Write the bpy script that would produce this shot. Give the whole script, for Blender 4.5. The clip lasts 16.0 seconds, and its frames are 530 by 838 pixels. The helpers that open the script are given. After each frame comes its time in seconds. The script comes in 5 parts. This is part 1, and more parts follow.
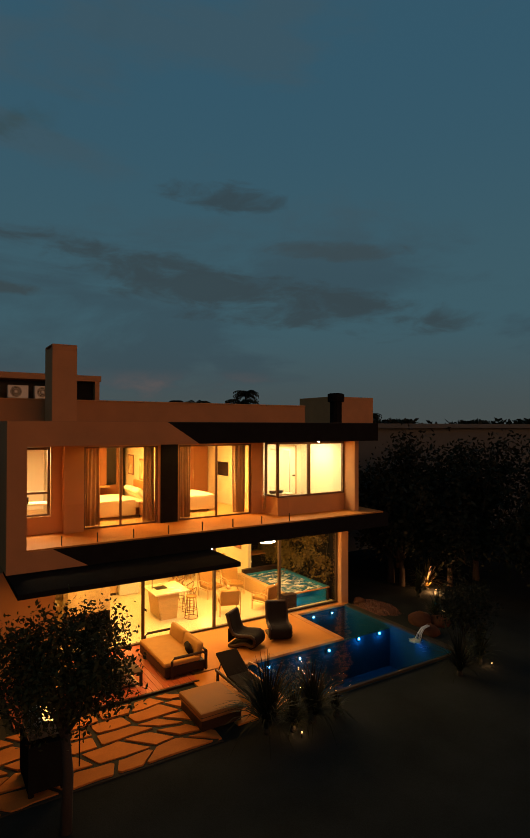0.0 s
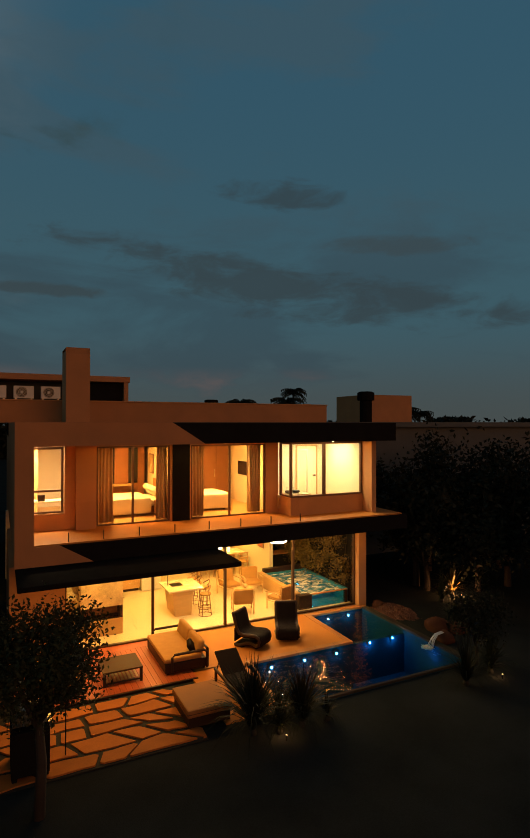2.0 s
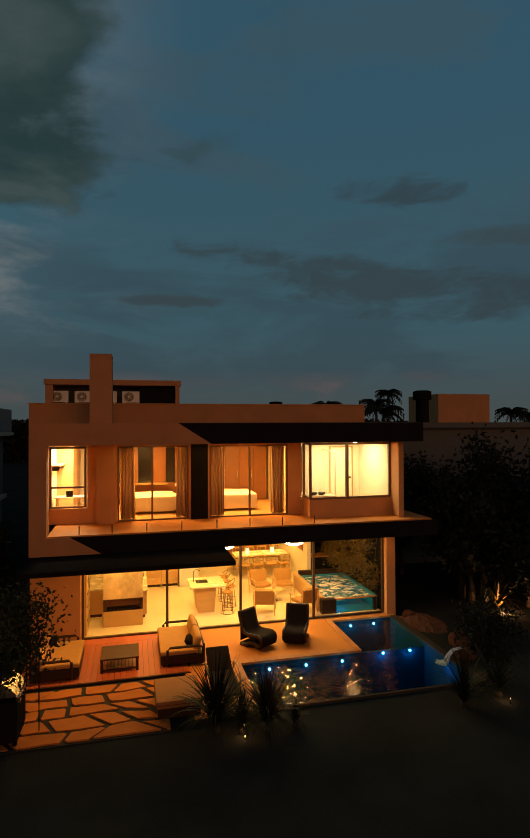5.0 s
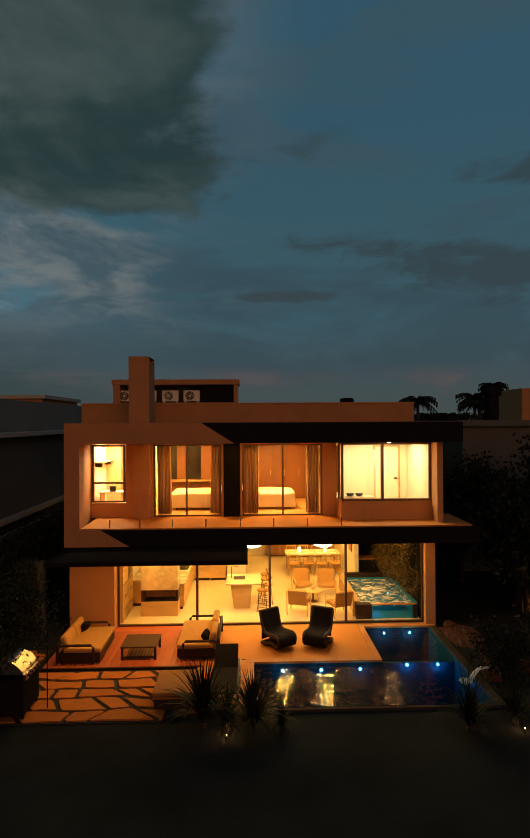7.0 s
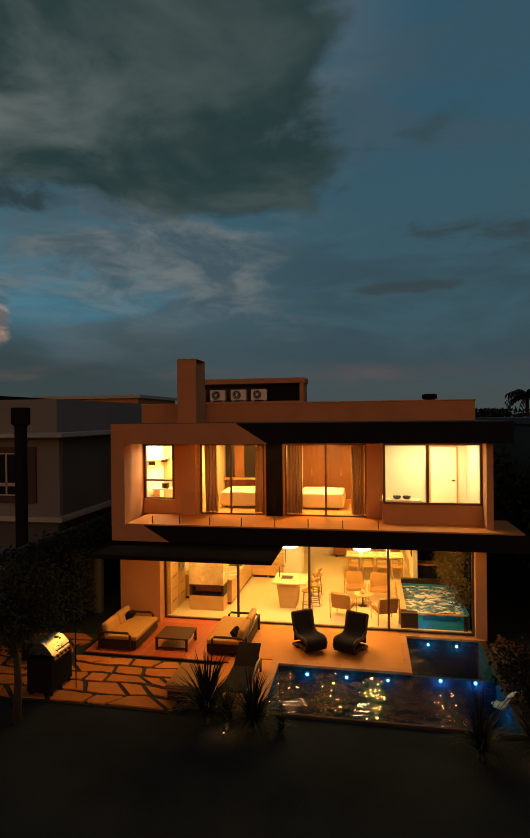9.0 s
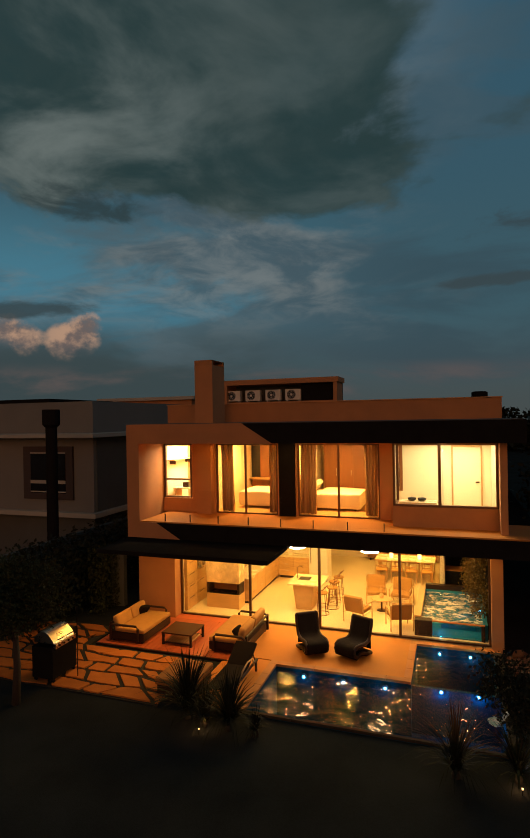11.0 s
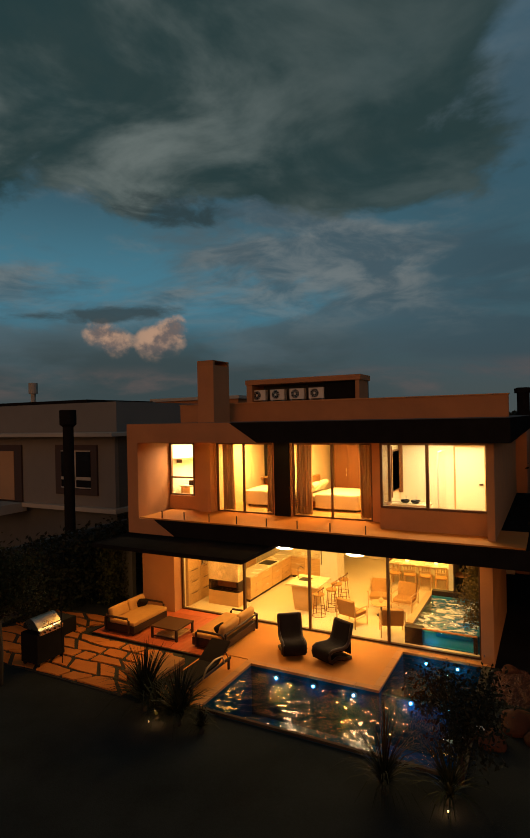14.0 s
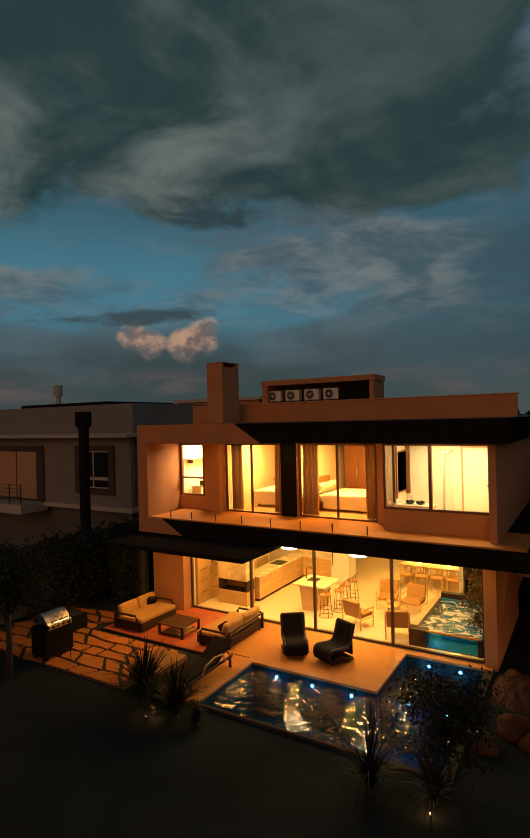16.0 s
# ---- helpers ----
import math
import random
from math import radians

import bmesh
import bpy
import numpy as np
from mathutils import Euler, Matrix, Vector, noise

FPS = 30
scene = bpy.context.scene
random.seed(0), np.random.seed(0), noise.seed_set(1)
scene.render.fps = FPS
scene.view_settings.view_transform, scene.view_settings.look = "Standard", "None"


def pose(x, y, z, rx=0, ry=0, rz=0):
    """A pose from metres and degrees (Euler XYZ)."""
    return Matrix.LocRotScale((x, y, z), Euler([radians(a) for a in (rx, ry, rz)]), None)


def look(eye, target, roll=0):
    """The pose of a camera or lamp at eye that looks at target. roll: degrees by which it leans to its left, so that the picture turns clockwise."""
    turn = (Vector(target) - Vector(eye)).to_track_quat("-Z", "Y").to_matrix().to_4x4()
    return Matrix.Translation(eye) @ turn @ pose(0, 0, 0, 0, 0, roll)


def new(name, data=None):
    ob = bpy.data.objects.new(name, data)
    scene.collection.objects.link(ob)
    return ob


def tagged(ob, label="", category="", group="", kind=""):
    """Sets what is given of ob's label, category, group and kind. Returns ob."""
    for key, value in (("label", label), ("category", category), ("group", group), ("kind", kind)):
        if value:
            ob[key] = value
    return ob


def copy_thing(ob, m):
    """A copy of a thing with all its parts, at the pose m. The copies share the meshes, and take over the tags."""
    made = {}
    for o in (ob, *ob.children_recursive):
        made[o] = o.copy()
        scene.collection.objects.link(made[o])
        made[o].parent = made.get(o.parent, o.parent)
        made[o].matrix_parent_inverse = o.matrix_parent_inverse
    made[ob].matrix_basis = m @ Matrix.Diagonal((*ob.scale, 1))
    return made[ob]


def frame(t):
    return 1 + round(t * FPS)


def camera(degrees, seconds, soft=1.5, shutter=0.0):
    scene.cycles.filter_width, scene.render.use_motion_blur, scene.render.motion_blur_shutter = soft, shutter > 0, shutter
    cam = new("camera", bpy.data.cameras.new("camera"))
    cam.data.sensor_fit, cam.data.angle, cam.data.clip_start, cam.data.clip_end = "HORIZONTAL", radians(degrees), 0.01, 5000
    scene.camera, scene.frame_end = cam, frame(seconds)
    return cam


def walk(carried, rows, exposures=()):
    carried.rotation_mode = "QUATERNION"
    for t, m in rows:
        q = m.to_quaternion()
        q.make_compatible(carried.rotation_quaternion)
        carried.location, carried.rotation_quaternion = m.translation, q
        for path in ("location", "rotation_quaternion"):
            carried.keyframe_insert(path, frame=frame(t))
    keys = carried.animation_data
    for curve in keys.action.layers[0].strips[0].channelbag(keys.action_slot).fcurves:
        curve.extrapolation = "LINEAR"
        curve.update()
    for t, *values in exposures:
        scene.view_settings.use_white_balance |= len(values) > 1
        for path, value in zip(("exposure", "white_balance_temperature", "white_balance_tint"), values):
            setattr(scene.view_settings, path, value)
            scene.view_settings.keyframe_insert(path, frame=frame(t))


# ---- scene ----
cam = camera(51.7, 16.0)

PATH = [
    (0, (-1.693, -15.093, 6.252), (-0.632, -13.398, 6.277), 0.1),
    (0.5, (-1.402, -15.277, 6.284), (-0.388, -13.553, 6.306), 0.2),
    (1, (-1.102, -15.425, 6.312), (-0.134, -13.676, 6.33), 0.2),
    (1.5, (-0.761, -15.639, 6.321), (0.159, -13.864, 6.338), 0.2),
    (2, (-0.357, -15.805, 6.326), (0.516, -14.006, 6.342), 0.0),
    (2.5, (0.139, -16.011, 6.336), (0.96, -14.188, 6.35), 0.0),
    (3, (0.642, -16.239, 6.293), (1.415, -14.394, 6.312), -0.1),
    (3.5, (1.125, -16.443, 6.269), (1.842, -14.576, 6.29), -0.0),
    (4, (1.535, -16.588, 6.207), (2.183, -14.697, 6.234), -0.1),
    (6.5, (4.705, -17.12, 6.336), (4.872, -15.128, 6.349), -0.3),
    (7, (5.321, -17.139, 6.374), (5.384, -15.14, 6.384), -0.3),
    (7.5, (5.973, -17.137, 6.418), (5.92, -15.137, 6.424), -0.4),
    (8, (6.594, -17.07, 6.493), (6.425, -15.077, 6.489), -0.5),
    (8.5, (7.237, -16.995, 6.512), (6.958, -15.014, 6.507), -0.6),
    (9, (7.829, -16.89, 6.512), (7.46, -14.925, 6.507), -0.6),
    (11.5, (10.462, -16.123, 6.46), (9.744, -14.256, 6.461), -1.0),
    (12, (10.952, -15.933, 6.46), (10.165, -14.094, 6.461), -1.0),
    (12.5, (11.392, -15.742, 6.457), (10.548, -13.928, 6.458), -1.2),
    (13, (11.821, -15.507, 6.442), (10.943, -13.71, 6.443), -1.1),
    (13.5, (12.197, -15.314, 6.437), (11.294, -13.53, 6.438), -1.2),
    (14, (12.555, -15.172, 6.439), (11.631, -13.399, 6.439), -1.2),
    (14.5, (12.833, -15.07, 6.438), (11.888, -13.307, 6.439), -1.2),
    (15, (13.062, -14.946, 6.445), (12.093, -13.196, 6.445), -1.3),
    (15.5, (13.26, -14.862, 6.431), (12.262, -13.129, 6.434), -1.3),
    (16, (13.343, -14.88, 6.426), (12.317, -13.163, 6.431), -1.4),
]
walk(cam, [(t, look(eye, target, roll)) for t, eye, target, roll in PATH], [(0, .06), (2, .0), (4, -.06), (8, -.03), (12, .0), (16, .02)])

# ---------- node helpers ----------
class NT:
    """Small wrapper for wiring node trees."""
    def __init__(self, tree):
        self.t = tree

    def n(self, kind, **props):
        node = self.t.nodes.new(kind)
        for k, v in props.items():
            if k == "operation": node.operation = v
            elif k == "blend": node.blend_type = v
            elif k == "dtype": node.data_type = v
        return node

    def put(self, node, i, v):
        if v is None: return
        if hasattr(v, "links"): self.t.links.new(v, node.inputs[i])
        else: node.inputs[i].default_value = v

    def m(self, op, a, b=None, c=None):
        node = self.n("ShaderNodeMath", operation=op)
        self.put(node, 0, a); self.put(node, 1, b); self.put(node, 2, c)
        return node.outputs[0]

    def step(self, v, a, b):
        node = self.n("ShaderNodeMapRange"); node.interpolation_type = "SMOOTHSTEP"
        self.put(node, 0, v); node.inputs[1].default_value = a; node.inputs[2].default_value = b
        return node.outputs[0]

    def mix(self, f, a, b):
        node = self.n("ShaderNodeMix", dtype="RGBA")
        self.put(node, 0, f)
        self.put(node, 6, a if hasattr(a, "links") else (*a, 1)); self.put(node, 7, b if hasattr(b, "links") else (*b, 1))
        return node.outputs[2]

    def noise(self, vec, scale, detail=4, rough=.55, dist=0.0):
        node = self.n("ShaderNodeTexNoise")
        if vec is not None: self.put(node, "Vector", vec)
        node.inputs["Scale"].default_value = scale; node.inputs["Detail"].default_value = detail
        node.inputs["Roughness"].default_value = rough; node.inputs["Distortion"].default_value = dist
        return node.outputs[0]

    def xyz(self, x, y, z):
        node = self.n("ShaderNodeCombineXYZ")
        for i, v in enumerate((x, y, z)): self.put(node, i, v)
        return node.outputs[0]


# ---------- world: dusk sky with broken cloud ----------
world = bpy.data.worlds.new("dusk_sky"); scene.world = world; world.use_nodes = True
W = NT(world.node_tree)
tc = W.n("ShaderNodeTexCoord"); sp = W.n("ShaderNodeSeparateXYZ")
W.t.links.new(tc.outputs["Generated"], sp.inputs[0])
dx, dy, dz = sp.outputs
up = W.m("MAXIMUM", dz, 0.0)
den = W.m("ADD", up, 0.16)
flat = W.xyz(W.m("DIVIDE", dx, den), W.m("DIVIDE", dy, den), 0.37)
low = W.xyz(dx, dy, W.m("MULTIPLY", up, 3.4))
grad = W.mix(W.step(up, 0.0, .20), (.060, .074, .074), (.045, .100, .126))
grad = W.mix(W.step(up, .16, .60), grad, (.032, .090, .134))
left = W.step(dx, -.02, -.50)
grad = W.mix(W.m("MULTIPLY", left, W.m("MULTIPLY", W.step(up, .10, .20), W.step(up, .40, .22))), grad, (.060, .185, .255))
# thin streaks over all the sky
n_low = W.noise(low, 1.9, 8, .56, .5)
streak = W.m("MULTIPLY", W.step(W.m("MULTIPLY_ADD", W.m("MULTIPLY", W.step(dx, -.30, .10), W.step(up, .42, .26)), .038, n_low), .48, .60), W.step(up, .02, .09))
sky = W.mix(W.m("MULTIPLY", streak, W.m("MULTIPLY_ADD", left, .18, .50)), grad, W.mix(left, W.mix(W.step(up, .24, .40), (.034, .056, .072), (.050, .085, .106)), (.075, .102, .114)))
# pale cloud lit from below, towards the left
n_pale = W.noise(flat, 1.25, 7, .58, .35)
pale = W.m("MULTIPLY", W.step(n_pale, .42, .58), W.m("MULTIPLY", W.step(dx, .12, -.30), W.step(up, .10, .26)))
n_tuft = W.noise(flat, 3.4, 7, .6, .5)
sky = W.mix(W.m("MULTIPLY", pale, .88), sky, W.mix(W.step(n_tuft, .36, .66), (.058, .092, .112), (.160, .180, .182)))
# heavy dark cloud bank higher up
n_big = W.noise(flat, .95, 8, .56, .25)
bank = W.m("MULTIPLY", W.step(dx, .10, -.22), W.step(up, .26, .46))
n_fine = W.noise(flat, 2.2, 8, .55, .4)
heavy = W.step(W.m("MULTIPLY_ADD", W.m("SUBTRACT", n_fine, .5), .50, W.m("MULTIPLY_ADD", bank, .30, n_big)), .60, .69)
heavy = W.m("MULTIPLY", heavy, W.m("MULTIPLY", W.step(dx, .26, .06), W.step(up, .24, .36)))
dark = W.mix(W.step(n_fine, .40, .70), (.018, .039, .039), W.mix(W.step(dx, -.22, -.62), (.056, .080, .078), (.140, .168, .158)))
sky = W.mix(W.m("MULTIPLY", heavy, .92), sky, dark)
# low grey layer above the horizon and warm-topped cumulus
n_bank = W.noise(low, 3.4, 5, .5, .3)
hz = W.m("MULTIPLY", W.step(n_bank, .30, .54), W.m("MULTIPLY", W.step(up, .19, .10), W.step(dx, -.10, -.45)))
sky = W.mix(W.m("MULTIPLY", hz, .92), sky, (.040, .059, .063))
n_cum = W.noise(W.xyz(dx, dy, W.m("MULTIPLY", up, 1.2)), 30, 5, .55, .1)
def puff(sky, centre, wide):
    """One billowing cumulus round a direction, warm-topped, fading at its base."""
    dot = W.n("ShaderNodeVectorMath"); dot.operation = "DOT_PRODUCT"
    W.t.links.new(tc.outputs["Generated"], dot.inputs[0]); dot.inputs[1].default_value = Vector(centre).normalized()
    near = W.m("MULTIPLY_ADD", W.m("SUBTRACT", n_cum, .5), wide * 2.6, dot.outputs["Value"])
    base = W.step(up, centre[2] - .040, centre[2] + .004)
    return W.mix(W.m("MULTIPLY", W.step(near, 1 - wide * 1.5, 1 - wide * .2), W.m("MULTIPLY", base, .92)), sky, W.mix(W.step(n_cum, .38, .60), (.15, .115, .105), (.44, .27, .18)))
for where, wide in (((-.690, .714, .150), .00034), ((-.672, .731, .140), .00034), ((-.624, .772, .136), .00040), ((-.606, .787, .146), .00044), ((-.594, .796, .166), .00022)):
    sky = puff(sky, where, wide)
# single streaks of dark cloud: compass angle, height, half sizes, slope
az = W.m("ARCTAN2", dx, dy)
n_bar = W.noise(W.xyz(dx, dy, W.m("MULTIPLY", up, 3.0)), 9.0, 7, .6, .4)
def cloud_bar(sky, centre, height, wide, thick, slope, colour, k=.85):
    off = W.m("SUBTRACT", az, radians(centre))
    u = W.m("DIVIDE", off, radians(wide))
    v = W.m("DIVIDE", W.m("SUBTRACT", W.m("MULTIPLY_ADD", off, -slope, up), height), thick)
    r = W.m("ADD", W.m("MULTIPLY", u, u), W.m("MULTIPLY", v, v))
    return W.mix(W.m("MULTIPLY", W.step(W.m("MULTIPLY_ADD", W.m("SUBTRACT", n_bar, .5), 4.2, r), 1.1, .0), k), sky, colour)
sky = cloud_bar(sky, 28.5, .385, 7, .026, -.05, (.034, .055, .066))
sky = cloud_bar(sky, 27.0, .240, 24, .050, -.15, (.036, .055, .064))
sky = cloud_bar(sky, 40.0, .300, 7, .018, -.05, (.042, .065, .076))
sky = cloud_bar(sky, 4.0, .222, 6, .012, .0, (.040, .060, .068))
sky = cloud_bar(sky, -36.0, .358, 7, .030, .0, (.026, .042, .045))
sky = cloud_bar(sky, -44.0, .185, 9, .014, .05, (.038, .056, .062))
glow = W.m("MULTIPLY", W.step(n_low, .48, .62), W.m("MULTIPLY", W.step(up, .03, .055), W.step(up, .105, .07)))
sky = W.mix(W.m("MULTIPLY", glow, .55), sky, (.150, .100, .088))
bgn = world.node_tree.nodes["Background"]
W.t.links.new(sky, bgn.inputs[0]); bgn.inputs[1].default_value = 1.0

# afterglow of the set sun, broad and low behind the garden
sun = bpy.data.lights.new("afterglow", "SUN"); sun.energy = .78; sun.angle = radians(50); sun.color = (1, .36, .09)
new("afterglow", sun).matrix_world = look((0, 0, 0), (-.25, 1, -.10))

AMBER = (1, .46, .08)
INNER = (1, .59, .125)


def area(name, x, y, z, sx, sy, watts, color=AMBER, target=None, spread=180):
    l = bpy.data.lights.new(name, "AREA"); l.shape = "RECTANGLE"; l.size, l.size_y, l.energy, l.color = sx, sy, watts, color
    l.spread = radians(spread)
    o = new(name, l)
    o.matrix_world = look((x, y, z), target or (x, y + .001, z - 1))
    return o


def point(name, x, y, z, watts, color=AMBER, r=.05):
    l = bpy.data.lights.new(name, "POINT"); l.energy, l.color, l.shadow_soft_size = watts, color, r
    o = new(name, l); o.location = (x, y, z)
    return o


# ground floor rooms
for x in (6.5, 8.0): area("living_light", x, 1.7, 2.70, .22, .22, 72, INNER)
for x in (7.3, 8.7): area("dining_light", x, 6.2, 2.70, .22, .22, 72, INNER)
for x, y in ((4.3, 1.7), (3.9, 3.6)): area("kitchen_light", x, y, 2.70, .22, .22, 60, INNER)
area("entry_light", 2.3, 0.55, 2.60, 1.6, .5, 48, INNER)
# upper rooms
area("study_light", .95, 1.9, 5.66, .9, .9, 230, (1, .76, .42))
area("bedroom_light", 3.0, 2.6, 5.66, .5, .5, 210, (1, .52, .13))
area("bedroom_light", 6.3, 2.3, 5.66, .5, .5, 230, (1, .54, .14))
area("bath_light", 9.8, 1.3, 5.66, 2.0, 1.2, 130, (1, .82, .48))
# recessed lights under the eaves and the slab
area("balcony_light", 4.7, .15, 5.70, 5.0, .3, 17, (1, .48, .09))
area("balcony_light", 9.7, -.35, 5.70, 2.6, .2, 8, (1, .48, .09))
area("terrace_light", 7.2, -.55, 2.72, 3.0, .3, 10)
area("terrace_light", 10.0, -.55, 2.72, 1.4, .2, 9)
# two broad lamps added under the canopy to light deck and paving; no fittings
area("canopy_fill", 1.2, -2.45, 2.60, 1.8, .3, 46)
area("canopy_fill", 3.9, -2.45, 2.60, 1.8, .3, 46)
# pool and spa
POOL_LAMPS = [(6.21, -2.66), (7.23, -2.66), (8.27, -2.66), (9.58, -2.46), (10.42, -2.46)]
for i, (x, y) in enumerate(POOL_LAMPS):
    point("pool_light", x, y - .06, -.21, 3.0 if i < 3 else 7, (.05, .42, .85) if i < 3 else (.03, .32, .95), .02)
point("pool_light", 10.72, -3.7, -.30, 3.0, (.03, .28, .95), .04)
for x in (9.50, 10.30):
    point("spa_light", x, -.36, -.19, 3.4, (.12, .56, 1), .02)
point("tub_light", 9.5, .7, .16, 1.5, (.10, .55, .95), .02)
point("tub_light", 10.1, 2.2, .16, 2, (.10, .55, .95), .02)
# garden spikes
point("garden_light", 4.86, -5.90, .14, 3.2, (1, .48, .16), .03)
point("garden_light", 14.80, -.85, .10, 70, (1, .45, .15), .03)
point("garden_light", 10.95, -5.95, .10, 1.6, (1, .5, .2), .03)
point("court_light", 10.2, 1.2, 2.55, 20, (1, .5, .17), .06)

# ---------- materials ----------
def mat(name, c, rough=.6, metal=0.0, scale=6.0, var=.25, bump=.0, fine=60.0, stretch=None, island=False, spec=.5):
    """Principled surface with broad and fine variation and a small relief."""
    m = bpy.data.materials.new(name); m.use_nodes = True
    N = NT(m.node_tree); b = m.node_tree.nodes["Principled BSDF"]
    t = N.n("ShaderNodeTexCoord"); vec = t.outputs["Object"]
    if stretch:
        mp = N.n("ShaderNodeMapping"); mp.inputs["Scale"].default_value = stretch
        N.t.links.new(vec, mp.inputs[0]); vec = mp.outputs[0]
    big, small = N.noise(vec, scale, 5), N.noise(vec, fine, 3, .6)
    k = N.m("ADD", N.m("MULTIPLY", big, .65), N.m("MULTIPLY", small, .35))
    rnd = N.n("ShaderNodeNewGeometry").outputs["Random Per Island"] if island else N.n("ShaderNodeObjectInfo").outputs["Random"]
    k = N.m("ADD", N.m("MULTIPLY", N.m("SUBTRACT", k, .5), 1.8), N.m("MULTIPLY_ADD", rnd, .4, .3))
    lo, hi = tuple(v * (1 - var) for v in c), tuple(min(1, v * (1 + var)) for v in c)
    N.t.links.new(N.mix(k, lo, hi), b.inputs["Base Color"])
    N.t.links.new(N.m("MULTIPLY_ADD", big, .3, max(.02, rough - .15)), b.inputs["Roughness"])
    b.inputs["Metallic"].default_value = metal; b.inputs["Specular IOR Level"].default_value = spec
    if bump:
        bn = N.n("ShaderNodeBump"); bn.inputs["Strength"].default_value = bump; bn.inputs["Distance"].default_value = .01
        N.t.links.new(small, bn.inputs["Height"]); N.t.links.new(bn.outputs[0], b.inputs["Normal"])
    return m


def glow_mat(name, c, s):
    m = bpy.data.materials.new(name); m.use_nodes = True
    b = m.node_tree.nodes["Principled BSDF"]
    b.inputs["Base Color"].default_value = (.8, .8, .8, 1)
    b.inputs["Emission Color"].default_value = (*c, 1); b.inputs["Emission Strength"].default_value = s
    return m


def glass_mat(name, tint, f0=.04, bump=0.0, scale=5.0, rough=.01, relief=.022, gloss=.95):
    """Clear pane or water: see-through, with a mirror gloss that grows towards grazing angles."""
    m = bpy.data.materials.new(name); m.use_nodes = True
    N = NT(m.node_tree); m.node_tree.nodes.remove(m.node_tree.nodes["Principled BSDF"])
    out = m.node_tree.nodes["Material Output"]
    gl, lw, mx = N.n("ShaderNodeBsdfGlossy"), N.n("ShaderNodeLayerWeight"), N.n("ShaderNodeMixShader")
    tr = N.n("ShaderNodeBsdfTransparent")
    tr.inputs[0].default_value = (*tint, 1); gl.inputs["Roughness"].default_value = rough; lw.inputs["Blend"].default_value = .5
    gl.inputs[0].default_value = (gloss, gloss, gloss, 1)
    k = N.m("MULTIPLY_ADD", N.m("POWER", lw.outputs["Facing"], 5.0), 1 - f0, f0)
    if bump:
        t = N.n("ShaderNodeTexCoord")
        h = N.m("ADD", N.noise(t.outputs["Object"], scale, 2, .5, .8), N.m("MULTIPLY", N.noise(t.outputs["Object"], scale * 2.6, 1, .4, .5), .3))
        bn = N.n("ShaderNodeBump"); bn.inputs["Strength"].default_value = bump; bn.inputs["Distance"].default_value = relief
        N.t.links.new(h, bn.inputs["Height"])
        N.t.links.new(bn.outputs[0], gl.inputs["Normal"]); N.t.links.new(bn.outputs[0], lw.inputs["Normal"])
    N.t.links.new(k, mx.inputs[0]); N.t.links.new(tr.outputs[0], mx.inputs[1]); N.t.links.new(gl.outputs[0], mx.inputs[2])
    N.t.links.new(mx.outputs[0], out.inputs[0])
    return m


STUCCO = mat("terracotta_stucco", (.42, .180, .066), .85, 0, 1.2, .22, .25, 70)
STUCCO_PALE = mat("beige_stucco", (.50, .235, .085), .85, 0, 1.5, .18, .2, 70)
BLACK = mat("black_metal_cladding", (.013, .0115, .011), .9, .0, 3, .3, .05, 30, spec=.0)
BRONZE = mat("bronze_aluminium", (.085, .045, .02), .42, .5, 4, .2)
ALU = mat("brown_frame", (.15, .075, .035), .45, .3, 4, .2)
STEEL = mat("brushed_steel", (.55, .52, .48), .28, 1, 3, .12, .05, 90)
ROOFING = mat("grey_roof_membrane", (.07, .06, .055), .9, 0, 1, .3, .2)
PLASTER = mat("warm_white_plaster", (.74, .62, .42), .7, 0, 1.5, .08, .08)
CEIL = mat("white_ceiling", (.75, .66, .48), .8, 0, 1.5, .05)
TILE = mat("cream_floor_tile", (.70, .56, .34), .21, 0, .8, .10, 0, 20)
BATHTILE = mat("pale_bath_tile", (.80, .72, .50), .35, 0, 2, .06)
CONCRETE = mat("tan_concrete", (.46, .172, .032), .65, 0, 1.1, .2, .15, 50, spec=.12)
EDGE = mat("dark_pool_edge", (.038, .032, .024), .8, 0, 2, .3, .2, spec=.1)
COPING = mat("sand_coping", (.43, .168, .036), .75, 0, 2, .2, .15)
PLANK = mat("reddish_deck_wood", (.42, .088, .028), .50, 0, 2, .35, .3, 30, (6, .5, 6))
STONE = mat("flagstone", (.42, .140, .030), .8, 0, 1.6, .32, .35, 28, spec=.08)
SOIL = mat("dark_soil", (.016, .014, .009), .95, 0, 3, .4, .5)
REDSOIL = mat("red_bark_mulch", (.06, .02, .011), .95, 0, 6, .5, .6, 40)
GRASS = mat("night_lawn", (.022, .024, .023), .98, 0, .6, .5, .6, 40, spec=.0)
OAK = mat("honey_oak", (.52, .30, .11), .45, 0, 1.5, .25, .15, 20, (1, 6, 6))
WALNUT = mat("red_wardrobe_wood", (.23, .088, .028), .42, 0, 1.5, .3, .12, 20, (6, 6, 1))
MARBLE = mat("veined_beige_marble", (.60, .42, .22), .25, 0, 2.6, .55, 0, 7)
QUARTZ = mat("white_quartz", (.66, .54, .34), .25, 0, 3, .08)
FABRIC = mat("sand_fabric", (.40, .205, .062), .9, 0, 5, .15, .3, 140, spec=.1)
LINEN = mat("white_linen", (.74, .66, .50), .85, 0, 4, .1, .25, 60)
CURTAIN = mat("curtain_linen", (.56, .40, .24), .85, 0, 3, .15, .15, 90)
DARKFAB = mat("charcoal_weave", (.012, .008, .007), .8, 0, 6, .3, .5, 120, spec=.06)
